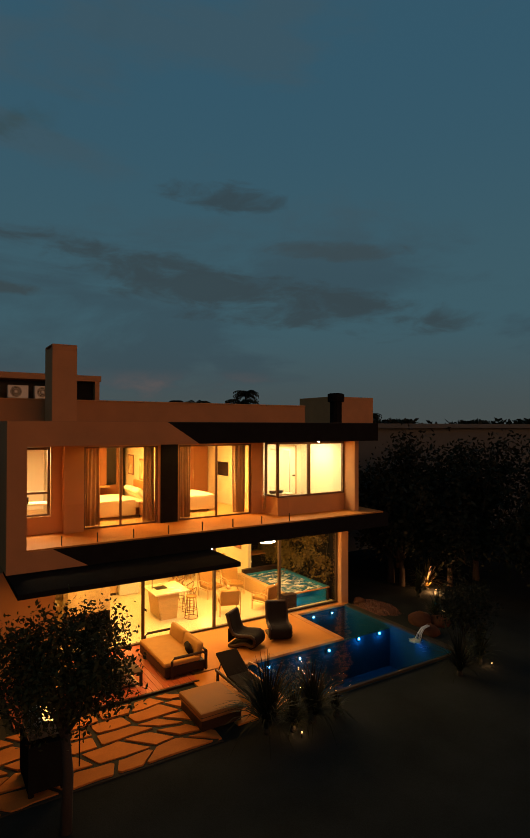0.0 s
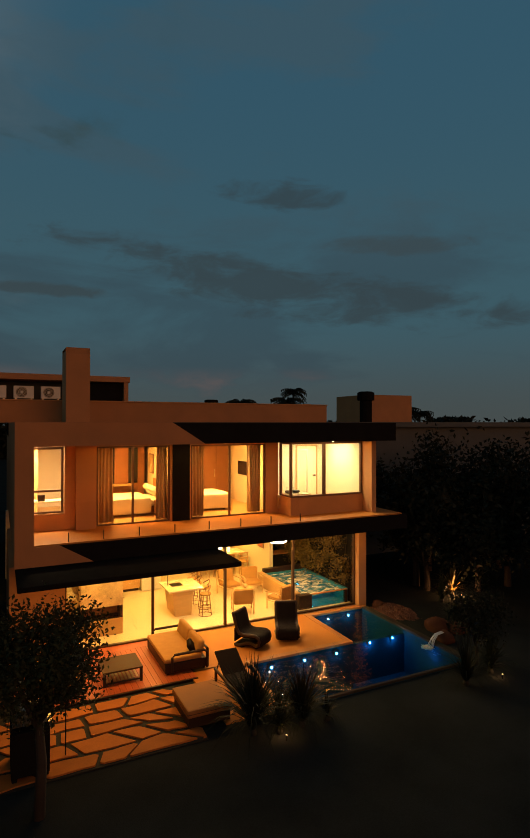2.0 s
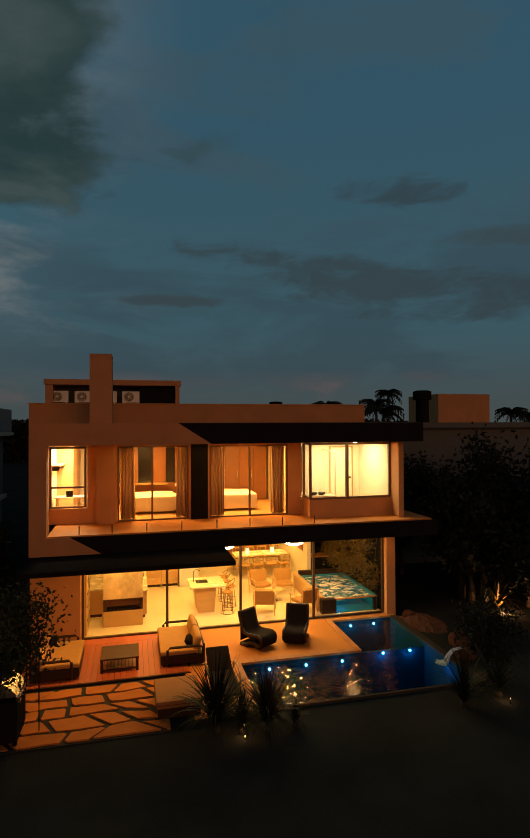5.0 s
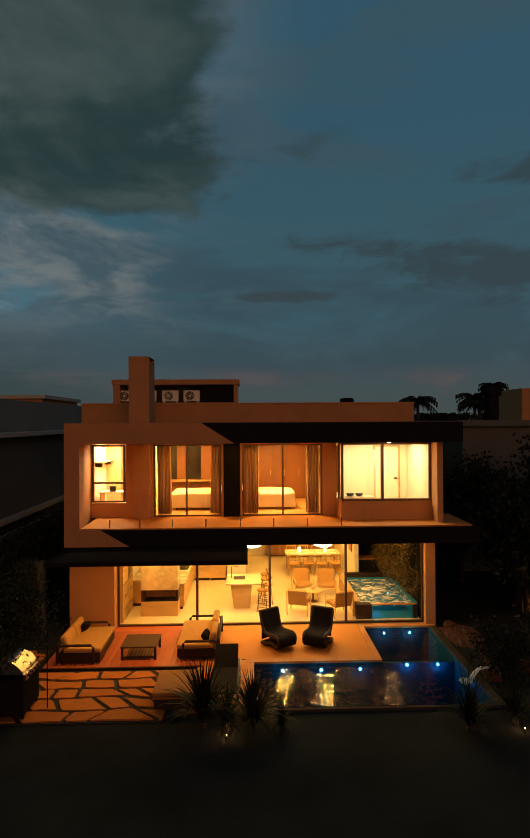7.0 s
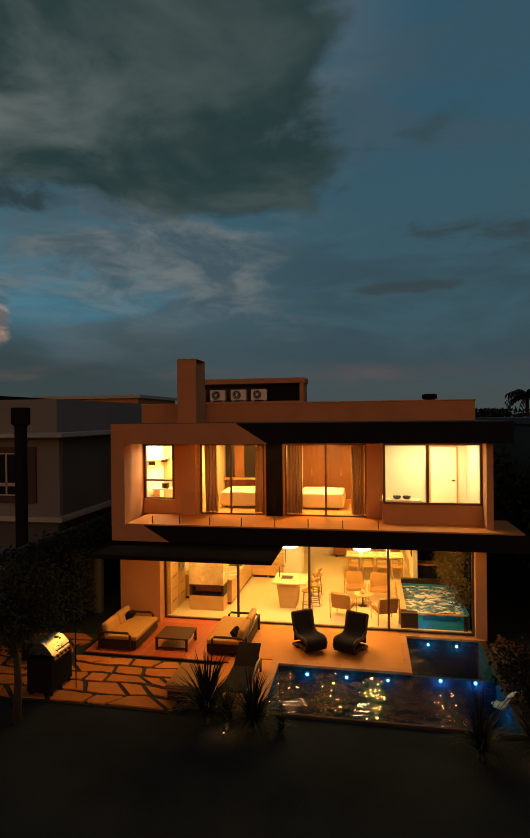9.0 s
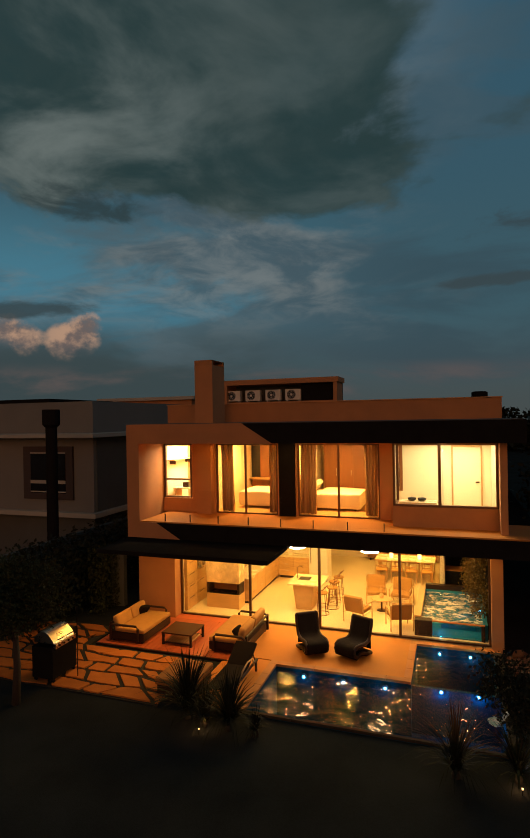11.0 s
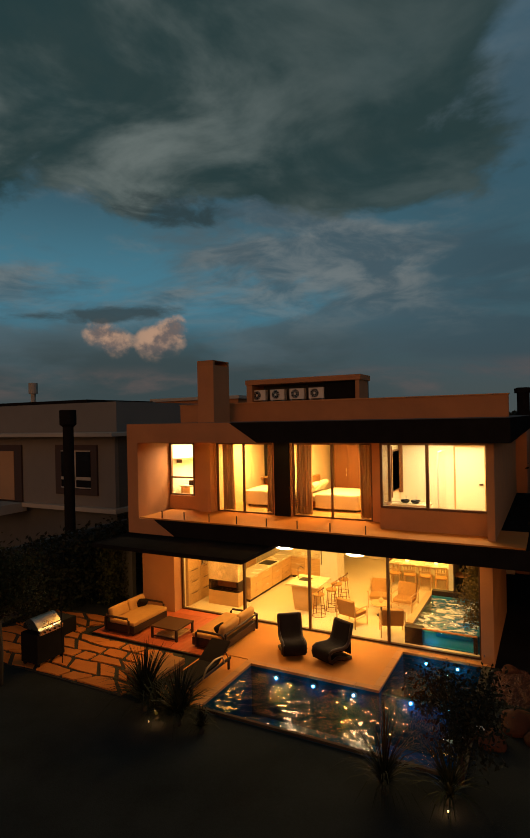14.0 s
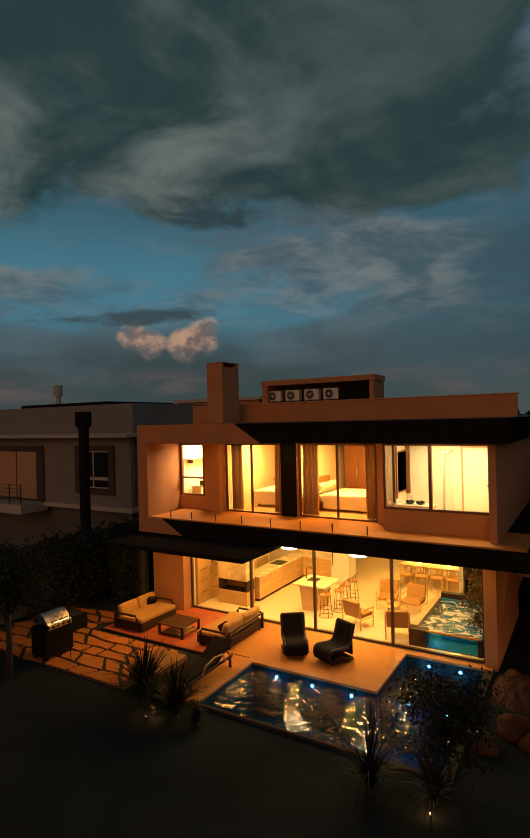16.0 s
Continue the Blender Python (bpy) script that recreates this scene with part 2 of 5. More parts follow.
DARKWOOD = mat("dark_stained_wood", (.034, .016, .009), .5, 0, 2, .3, .1, 30, (1, 6, 6), spec=.2)
TEAK = mat("oiled_teak", (.065, .028, .012), .55, 0, 2, .3, .1, 30, (1, 6, 6), spec=.15)
SCREEN = mat("black_screen", (.012, .011, .011), .2, 0, 3, .1)
WHITEP = mat("white_enamel", (.62, .56, .46), .4, 0, 4, .08)
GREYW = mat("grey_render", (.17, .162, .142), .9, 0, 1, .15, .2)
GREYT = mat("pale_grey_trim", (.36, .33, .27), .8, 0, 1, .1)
GREYD = mat("dark_wall_and_shade", (.085, .088, .082), .9, 0, 1, .25, .2)
FRAMEB = mat("brown_window_surround", (.05, .028, .018), .6, 0, 3, .2)
BLIND = mat("closed_cream_blind", (.40, .24, .12), .8, 0, 2, .1)
POOLT = mat("blue_pool_mosaic", (.014, .062, .092), .9, 0, 1.2, .18, .1, 50, spec=.02)
TUBT = mat("turquoise_tub_tile", (.03, .20, .33), .6, 0, 5, .2, spec=.1)
BARK = mat("dark_bark", (.035, .022, .014), .9, 0, 5, .4, .6, 30)
# leaf tone follows the light: paler olive on lamp-lit plants, darkest on unlit ones
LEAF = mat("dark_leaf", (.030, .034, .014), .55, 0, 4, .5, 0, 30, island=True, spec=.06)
LEAF_LIT = mat("lit_olive_leaf", (.13, .085, .022), .5, 0, 4, .5, 0, 30, island=True, spec=.15)
LEAF_UNLIT = mat("unlit_leaf", (.017, .020, .013), .6, 0, 4, .5, 0, 30, island=True, spec=.05)
ROCK = mat("red_boulder", (.070, .030, .017), .95, 0, 4, .3, .6, 20, spec=.08)
LAMPON = glow_mat("lit_lamp", (1, .70, .34), 60)
LAMPSOFT = glow_mat("lit_shade", (1, .6, .2), 3.5)
DRUM = glow_mat("lit_drum", (1, .76, .42), 55)
BLUELAMP = glow_mat("lit_pool_lens", (.22, .64, 1), 7)
FOAM = mat("white_foam", (.50, .55, .58), .7, 0, 9, .2, .4, 40)
VINYL = mat("brown_daybed_cover", (.30, .125, .036), .7, 0, 3, .15, .2, 60, spec=.15)
GLASS = glass_mat("clear_glass", (.97, .97, .95), .03)
RAILG = glass_mat("rail_glass", (.985, .98, .975), .01)
WATER = glass_mat("rippled_water", (.55, .86, .90), .02, 0, 6.0, .004, gloss=.62)
TUBW = glass_mat("churning_tub_water", (.50, .78, .84), .06, 1.0, 5.5, .03, .05)
TANKG = glass_mat("tank_glass", (.45, .86, .97), .04)
def curtain_mat(m, c=(.66, .46, .28), k=.38):
    N = NT(m.node_tree); b = m.node_tree.nodes["Principled BSDF"]; out = m.node_tree.nodes["Material Output"]
    tl, mx = N.n("ShaderNodeBsdfTranslucent"), N.n("ShaderNodeMixShader")
    tl.inputs[0].default_value = (*c, 1); mx.inputs[0].default_value = k
    N.t.links.new(b.outputs[0], mx.inputs[1]); N.t.links.new(tl.outputs[0], mx.inputs[2]); N.t.links.new(mx.outputs[0], out.inputs[0])
curtain_mat(CURTAIN, (.70, .46, .24), .20)


def foam_mat(m):
    """White foam in curling streaks over the clear water."""
    N = NT(m.node_tree); out = m.node_tree.nodes["Material Output"]; clear = out.inputs[0].links[0].from_socket
    t = N.n("ShaderNodeTexCoord"); mp = N.n("ShaderNodeMapping"); mp.inputs["Scale"].default_value = (1.3, 1.6, 1)
    N.t.links.new(t.outputs["Object"], mp.inputs[0])
    f = N.step(N.noise(mp.outputs[0], 1.9, 9, .74, .9), .44, .62)
    d, mx = N.n("ShaderNodeBsdfDiffuse"), N.n("ShaderNodeMixShader"); d.inputs[0].default_value = (.72, .72, .68, 1)
    N.t.links.new(f, mx.inputs[0]); N.t.links.new(clear, mx.inputs[1]); N.t.links.new(d.outputs[0], mx.inputs[2]); N.t.links.new(mx.outputs[0], out.inputs[0])
foam_mat(TUBW)
MIRROR = mat("mirror", (.85, .82, .75), .03, 1, 3, .02)
for g in (GLASS, RAILG, TANKG): g.use_backface_culling = False


# ---------- mesh helpers ----------
def bx(bm, x0, x1, y0, y1, z0, z1, bev=0.0, rot=None):
    r = bmesh.ops.create_cube(bm, size=1)
    vs = r["verts"]
    for v in vs:
        v.co = Vector(((x0 + x1) / 2 + v.co.x * (x1 - x0), (y0 + y1) / 2 + v.co.y * (y1 - y0), (z0 + z1) / 2 + v.co.z * (z1 - z0)))
    if bev:
        es = list({e for v in vs for e in v.link_edges})
        r = bmesh.ops.bevel(bm, geom=es, offset=bev, segments=2, affect="EDGES", profile=.6)
        vs = list({v for f in r["faces"] for v in f.verts} | {v for v in vs if v.is_valid})
    if rot is not None:
        bmesh.ops.transform(bm, matrix=rot, verts=vs)
    return bm


def cube(*a, **k):
    return bx(bmesh.new(), *a, **k)


def tube(bm, pts, r, seg=8, r1=None, cap=True):
    """A round bar along points, tapering from r to r1."""
    pts = [Vector(p) for p in pts]; r1 = r if r1 is None else r1
    rings = []
    for i, p in enumerate(pts):
        d = (pts[min(i + 1, len(pts) - 1)] - pts[max(i - 1, 0)]).normalized()
        a = d.cross(Vector((0, 0, 1)) if abs(d.z) < .9 else Vector((1, 0, 0))).normalized(); b = d.cross(a)
        rr = r + (r1 - r) * i / max(1, len(pts) - 1)
        rings.append([bm.verts.new(p + (a * math.cos(6.2832 * k / seg) + b * math.sin(6.2832 * k / seg)) * rr) for k in range(seg)])
    for p, q in zip(rings, rings[1:]):
        for k in range(seg):
            bm.faces.new((p[k], p[(k + 1) % seg], q[(k + 1) % seg], q[k]))
    if cap:
        bm.faces.new(rings[0][::-1]); bm.faces.new(rings[-1])
    return bm


def lathe(bm, prof, cx=0, cy=0, seg=20):
    rings = [[bm.verts.new((cx + r * math.cos(6.2832 * k / seg), cy + r * math.sin(6.2832 * k / seg), z)) for k in range(seg)] for r, z in prof]
    for p, q in zip(rings, rings[1:]):
        for k in range(seg):
            bm.faces.new((p[k], p[(k + 1) % seg], q[(k + 1) % seg], q[k]))
    bm.faces.new(rings[0][::-1]); bm.faces.new(rings[-1])
    return bm


def prism(bm, poly, axis, a, b):
    """A polygon of 2D points pushed from a to b along an axis."""
    def at(p, s): return {"x": (s, p[0], p[1]), "y": (p[0], s, p[1]), "z": (p[0], p[1], s)}[axis]
    lo, hi = [bm.verts.new(at(p, a)) for p in poly], [bm.verts.new(at(p, b)) for p in poly]
    n = len(poly)
    bm.faces.new(lo); bm.faces.new(hi[::-1])
    for i in range(n): bm.faces.new((lo[i], hi[i], hi[(i + 1) % n], lo[(i + 1) % n]))
    bmesh.ops.recalc_face_normals(bm, faces=bm.faces)
    return bm


def mesh_of(name, bm, m, smooth=False):
    me = bpy.data.meshes.new(name); bm.normal_update(); bm.to_mesh(me); bm.free(); me.materials.append(m)
    if smooth:
        for p in me.polygons: p.use_smooth = True
    return me


def part(name, bm, m, parent=None, label="", smooth=False):
    ob = new(name, mesh_of(name, bm, m, smooth)); ob.parent = parent
    return tagged(ob, label)


def structure(name, bm, m, label=""):
    return tagged(part(name, bm, m), label, "", "", "structure")


def thing(name, at, label, category, group=""):
    e = new(name); e.empty_display_size = .1; e.matrix_basis = at if isinstance(at, Matrix) else Matrix.Translation(at)
    return tagged(e, label, category, group)


def solid(name, bm, m, label, category, group="", smooth=False):
    return tagged(part(name, bm, m, None, "", smooth), label, category, group)


# ---------- ground, terrace, pool ----------
def ground_ring(bm, hole, out, z, xs=()):
    """A level sheet with a rectangular hole."""
    x0, x1, y0, y1 = hole; X0, X1, Y0, Y1 = out
    for a, b, c, d in ((X0, X1, Y0, y0), (X0, X1, y1, Y1), (X0, x0, y0, y1), (x1, X1, y0, y1)):
        bm.faces.new([bm.verts.new(p) for p in ((a, c, z), (b, c, z), (b, d, z), (a, d, z))])
    return bm


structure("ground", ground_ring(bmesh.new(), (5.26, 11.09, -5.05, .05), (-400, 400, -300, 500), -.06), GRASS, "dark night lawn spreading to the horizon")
structure("pavement", cube(4.15, 8.70, -2.40, .02, -.05, 0), CONCRETE, "smooth tan terrace slab beside the pool")
structure("floor", cube(1.23, 10.87, .10, 9.0, -.05, .012), TILE, "glossy cream tiled living room floor")
structure("threshold", cube(1.23, 4.14, -.318, .088, -.05, .002), PLANK, "reddish wooden threshold before the glass wall")
structure("pavement", cube(3.98, 5.25, -5.0, -2.42, -.055, -.015), CONCRETE, "tan path between daybed and pool")
# pool coping: each stone its own piece
coping = thing("pool_coping", (0, 0, 0), "sand-coloured stone coping round the swimming pool", "coping")
def coping_run(x0, x1, y0, y1, n, along, m=None):
    for i in range(n):
        if along == "x":
            w = (x1 - x0) / n; b = cube(x0 + i * w + .003, x0 + (i + 1) * w - .003, y0, y1, -.05, .012, bev=.006)
        else:
            w = (y1 - y0) / n; b = cube(x0, x1, y0 + i * w + .003, y0 + (i + 1) * w - .003, -.05, .012, bev=.006)
        part("coping_stone", b, m or COPING, coping)
coping_run(5.25, 8.88, -2.62, -2.42, 6, "x")
coping_run(8.70, 8.88, -2.42, -.25, 4, "y")
coping_run(8.70, 11.10, -.25, -.02, 4, "x")
coping_run(10.90, 11.10, -4.98, -.25, 7, "y", EDGE)
coping_run(5.25, 5.45, -4.98, -2.62, 4, "y")
coping_run(5.25, 11.10, -5.06, -4.98, 9, "x", EDGE)
# basin
bm = bmesh.new()
bx(bm, 5.3, 11.0, -5.1, -.15, -1.5, -1.32)
bx(bm, 5.25, 5.45, -5.1, -2.62, -1.4, -.055); bx(bm, 5.25, 11.1, -5.06, -4.98, -1.4, -.055); bx(bm, 10.9, 11.1, -5.1, -.1, -1.4, -.055)
bx(bm, 5.25, 8.88, -2.62, -2.42, -1.4, -.055); bx(bm, 8.68, 8.88, -2.5, -.1, -1.4, -.055); bx(bm, 8.7, 11.1, -.25, -.05, -1.4, -.055)
bx(bm, 8.88, 10.9, -2.44, -2.34, -1.35, -.16)
structure("pool_basin", bm, POOLT, "blue mosaic pool basin with a spa shelf")
def ripple(x, y):
    """Height of the choppy water."""
    return -.085 + .011 * noise.noise(Vector((x * 3.0, y * 4.4, .3))) + .0055 * noise.noise(Vector((x * 7.5, y * 10.5, 4.1)))


bm = bmesh.new()
for a, b, c, d in ((5.45, 10.9, -4.98, -2.62), (8.88, 10.9, -2.62, -.25)):
    nx, ny = round((b - a) / .036), round((d - c) / .036)
    rows = [[bm.verts.new((a + (b - a) * i / nx, c + (d - c) * j / ny, ripple(a + (b - a) * i / nx, c + (d - c) * j / ny))) for i in range(nx + 1)] for j in range(ny + 1)]
    for p, q in zip(rows, rows[1:]):
        for i in range(nx): bm.faces.new((p[i], p[i + 1], q[i + 1], q[i]))
pool_water = structure("water", bm, WATER, "rippled night pool water reflecting the windows"); pool_water.visible_shadow = False
for f in pool_water.data.polygons: f.use_smooth = True
def pool_lamp(x, y, z):
    e = thing("pool_lamp", (x, y, z), "round blue-white underwater pool lamp, lit", "pool lamp", "underwater lamps")
    b = bmesh.new(); tube(b, [(0, .03, 0), (0, -.012, 0)], .07, 16); part("rim", b, POOLT, e)
    b = bmesh.new(); tube(b, [(0, -.012, 0), (0, -.032, 0)], .030, 16); part("lens", b, BLUELAMP, e, "glowing lens")
for x, y in POOL_LAMPS: pool_lamp(x, y, -.20)
for x in (9.50, 10.30): pool_lamp(x, -.29, -.18)

# wooden deck
deck = tagged(new("deck"), "reddish wooden plank deck under the lounge seats", "", "", "structure")
part("subframe", cube(-.05, 4.12, -2.74, -.32, -.055, -.026), SOIL, deck)
plank_me = mesh_of("plank", cube(-.068, .068, -1.205, 1.205, -.026, .004, bev=.006), PLANK)
for i in range(29):
    o = new("plank", plank_me); o.parent = deck; o.location = (.02 + i * .143, -1.53, random.uniform(-.002, .002))
structure("kerb", cube(-.05, 4.12, -2.80, -2.75, -.055, .002, bev=.004), DARKWOOD, "narrow dark edging board of the deck")

# ---------- house shell ----------
structure("wall_lower_left", cube(-.12, 1.23, -.30, 5.5, -.05, 2.62), STUCCO, "terracotta rendered wall beside the glazing")
structure("wall_lower_far_left", cube(1.10, 1.236, .18, 5.5, .0, 2.62), PLASTER)
structure("wall_lower_right", cube(10.87, 11.18, -.12, 4.4, -.05, 2.75), STUCCO_PALE, "beige rendered end wall of the lounge")
structure("wall_lower_back", cube(-.12, 11.18, 9.0, 9.2, -.05, 2.75), PLASTER)
structure("wall_dining", cube(9.43, 9.58, 3.95, 9.0, 0, 2.72), PLASTER, "cream dining room wall")
structure("wall_kitchen_back", cube(1.23, 4.42, 5.5, 5.65, 0, 2.72), PLASTER)
# first-floor slab, dark band with a lit balcony floor on top
structure("slab", cube(.42, 12.2, -1.07, 9.2, 2.75, 3.235), BLACK, "black-clad floor slab with a deep fascia")
structure("balcony_floor", cube(.43, 12.0, -1.03, .95, 3.235, 3.275), CONCRETE, "tan balcony floor in warm light")
structure("ceiling", cube(1.25, 10.85, .12, 8.98, 2.722, 2.748), CEIL)
structure("canopy", cube(.0, 5.3, -2.76, -.33, 2.622, 2.742, bev=.008), BLACK, "thin black steel canopy over the deck")
# terracotta frame round the left half, with mitred ends
bm = prism(bmesh.new(), [(-.02, 2.75), (1.85, 2.75), (1.02, 3.24), (.42, 3.24), (.42, 5.74), (4.92, 5.74), (3.95, 6.356), (-.02, 6.356)], "y", -1.078, -.60)
structure("portal_frame", bm, STUCCO, "terracotta rendered frame with mitred ends")
structure("wall_rear_block", cube(0, 11.7, 9.21, 16.9, -.05, 5.745), STUCCO, "terracotta rear block of the house")
structure("wall_upper_left", cube(-.02, .20, -.60, 9.2, 2.75, 6.35), STUCCO)
structure("roof", cube(.0, 11.72, -1.07, 17.0, 5.745, 6.345), BLACK, "flat roof with a wide black fascia")
structure("roof_skin", cube(.05, 11.65, -.9, 17.0, 6.345, 6.36), ROOFING)
structure("soffit", cube(.43, 11.10, -.58, 9.0, 5.725, 5.743), STUCCO_PALE, "beige boarded eaves soffit")
# upper front wall, with its openings
bm = bmesh.new()
for a in ((.20, 1.33 + .0, .88, 1.08, 3.275, 3.74), (.20, 1.33, .88, 1.08, 5.66, 5.725), (1.33, 2.22, .88, 1.08, 3.275, 5.725), (4.45, 4.52, .88, 1.08, 3.275, 5.725),
          (5.06, 5.12, .88, 1.08, 3.275, 5.725), (7.78, 8.25, .88, 1.08, 3.275, 5.725), (2.22, 4.45, .88, 1.08, 5.64, 5.725), (5.12, 7.78, .88, 1.08, 5.64, 5.725)):
    bx(bm, *a)
structure("wall_upper_front", bm, STUCCO_PALE, "beige rendered balcony wall")
structure("pier", cube(1.62, 2.16, .62, .88, 3.275, 5.725), STUCCO_PALE, "projecting rendered pier")
structure("wall_panel", cube(4.52, 5.06, .80, 1.08, 3.275, 5.725), BLACK, "black panel between the bedroom doors")
structure("wall_upper_right", cube(11.12, 11.30, -.535, 9.2, 3.235, 5.745), STUCCO_PALE, "beige rendered fin wall")
structure("wall_bay_sill", cube(8.25, 11.12, .0, .16, 3.275, 3.86), STUCCO_PALE, "rendered parapet under the bathroom window")
structure("wall_bay_side", cube(8.25, 8.41, .16, .88, 3.275, 3.86), STUCCO_PALE)
for n, x in (("a", 1.95), ("b", 4.72), ("c", 8.05)):
    structure("wall_partition_" + n, cube(x, x + .14, 1.08, 5.5, 3.275, 5.725), PLASTER)
structure("wall_bath_side", cube(11.085, 11.115, .16, 2.59, 3.30, 5.722), BATHTILE, "pale bathroom end wall")
structure("wall_study_lining", cube(.201, .215, 1.09, 5.49, 3.30, 5.722), BATHTILE)
structure("wall_upper_back", cube(.2, 11.12, 5.5, 5.65, 3.275, 5.725), PLASTER)
structure("wall_bath_back", cube(8.19, 11.12, 2.6, 2.72, 3.275, 5.725), BATHTILE, "pale bathroom wall")
structure("floor_upper", cube(.2, 11.12, 1.08, 5.5, 3.236, 3.30), OAK, "honey oak bedroom floor")
# roof parapet, chimney, plant shelter
structure("parapet", cube(-.69, 11.45, 2.86, 3.06, 6.36, 7.04), STUCCO, "terracotta roof parapet")
structure("parapet_cap", cube(-.72, 11.48, 2.83, 3.09, 7.04, 7.075, bev=.008), STUCCO_PALE)
ch = thing("chimney", (0, 0, 6.36), "terracotta rendered rectangular chimney with a slot outlet", "chimney")
bm = cube(1.385, 2.06, 1.09, 2.15, 0, 2.02); part("shaft", bm, STUCCO, ch)
bm = bmesh.new(); bx(bm, 1.385, 2.06, 1.09, 1.20, 2.02, 2.17); bx(bm, 1.385, 2.06, 2.04, 2.15, 2.02, 2.17); bx(bm, 1.385, 1.47, 1.20, 2.04, 2.02, 2.10); part("rim", bm, STUCCO, ch)
bm = cube(1.385, 2.06, 1.09, 2.15, 2.17, 2.20, bev=.008); part("cap", bm, STUCCO, ch)
sh = thing("plant_shelter", (0, 9.0, 6.36), "terracotta rooftop shelter for the cooling units", "shelter")
part("back_wall", cube(-1.06, 4.85, 1.3, 1.45, 0, 2.0), GREYD, sh)
part("roof", cube(-1.12, 4.92, -.03, 1.5, 1.80, 2.05, bev=.01), STUCCO, sh)
part("end_wall", cube(-1.06, -.74, 0, 1.3, 0, 1.80), STUCCO, sh); part("end_wall", cube(4.66, 4.85, 0, 1.3, 0, 1.80), STUCCO, sh)
part("base", cube(-.74, 4.66, .0, 1.3, 0, .95), STUCCO, sh)
part("louvre", cube(3.05, 4.62, .25, .31, .95, 1.78), BLACK, sh, "dark louvre panel")
def ac_unit(x, y, z):
    e = thing("air_conditioner", (x, y, z), "white outdoor air-conditioning unit with a dark fan", "air conditioner", "rooftop cooling units")
    part("casing", cube(-.39, .39, 0, .3, 0, .52, bev=.02), WHITEP, e)
    b = bmesh.new(); tube(b, [(-.08, -.012, .26), (-.08, .004, .26)], .215, 24); part("fan_recess", b, SCREEN, e)
    b = bmesh.new()
    for r in (.07, .13, .19):
        ring = [(-.08 + r * math.cos(k * .5236), -.02, .26 + r * math.sin(k * .5236)) for k in range(13)]
        tube(b, ring, .006, 4)
    part("grille", b, WHITEP, e)
    b = bmesh.new(); tube(b, [(-.08, -.03, .26), (-.08, -.01, .26)], .05, 12); part("hub", b, WHITEP, e)
    for s in (-.3, .3): part("foot", cube(s - .03, s + .03, .02, .28, -.06, 0), STEEL, e)
for x in (-.50, .55, 1.61, 2.63): ac_unit(x, 9.22, 7.38)
solid("roof_vent", lathe(bmesh.new(), [(.30, 6.36), (.30, 7.5), (.42, 7.5), (.42, 7.74), (.3, 7.78)], 11.35, 15.9, 12), BLACK, "squat black roof ventilator", "vent")

# ---------- windows and doors ----------
def glazing(name, label, x0, x1, y, z0, z1, bars, frame_m=ALU, fw=.05, fd=.07, rails=()):
    """Framed glazing facing -y: jambs, head, sill, posts at bars, a pane in each bay."""
    e = tagged(new(name), label, "", "", "structure"); e.location = (0, y, 0)
    for a, b in ((x0, x0 + fw), (x1 - fw, x1)): part("jamb", cube(a, b, 0, fd, z0, z1, bev=.004), frame_m, e)
    part("head", cube(x0 + fw, x1 - fw, 0, fd, z1 - fw, z1), frame_m, e); part("sill", cube(x0 + fw, x1 - fw, -.01, fd, z0, z0 + fw * .8), frame_m, e)
    for b in bars: part("mullion", cube(b - fw * .6, b + fw * .6, -.006, fd, z0 + fw * .8, z1 - fw), frame_m, e)
    for r in rails: part("transom", cube(x0 + fw, x1 - fw, -.004, fd - .004, r - .03, r + .03), frame_m, e)
    xs = [x0 + fw] + sorted(bars) + [x1 - fw]
    for a, b in zip(xs, xs[1:]):
        p = part("pane", cube(a + .01, b - .01, .030, .036, z0 + fw * .8, z1 - fw), GLASS, e); p.visible_shadow = False
    return e


glazing("window_1", "brown-framed study window with a lower hopper light", .22, 1.31, .90, 3.76, 5.65, (), ALU, .07, .10, (4.40,))
glazing("door_1", "brown-framed sliding bedroom door", 2.23, 4.44, .93, 3.28, 5.64, (3.30,))
glazing("door_2", "brown-framed sliding bedroom door", 5.13, 7.77, .93, 3.28, 5.64, (6.47,))
glazing("window_2", "wide brown-framed bathroom window", 8.26, 11.12, .02, 3.87, 5.70, (9.565,), ALU, .07, .10)
glazing("window_3", "floor-to-ceiling sliding glass wall of the living room", 1.24, 10.87, .09, .0, 2.74, (3.71, 5.99, 8.40), BRONZE, .06, .09)
sw = tagged(new("window_4"), "narrow side light of the bathroom bay", "", "", "structure")
part("jamb", cube(8.28, 8.36, .80, .875, 3.87, 5.70), ALU, sw); part("head", cube(8.28, 8.36, .13, .80, 5.63, 5.70), ALU, sw); part("sill", cube(8.28, 8.36, .13, .80, 3.87, 3.93), ALU, sw)
part("pane", cube(8.315, 8.321, .13, .80, 3.93, 5.63), GLASS, sw).visible_shadow = False
# balcony balustrade
rail = thing("balustrade", (0, -.90, 3.275), "frameless glass balcony balustrade on short steel posts", "balustrade")
posts = (1.25, 2.13, 3.08, 4.07, 5.09, 6.08, 7.08, 8.1)
for x in posts:
    part("post", cube(x - .014, x + .014, -.014, .014, 0, .24, bev=.003), BRONZE, rail)
for a, b in zip(posts, posts[1:]):
    part("glass_panel", cube(a + .03, b - .03, -.006, .006, .06, 1.0), RAILG, rail).visible_shadow = False

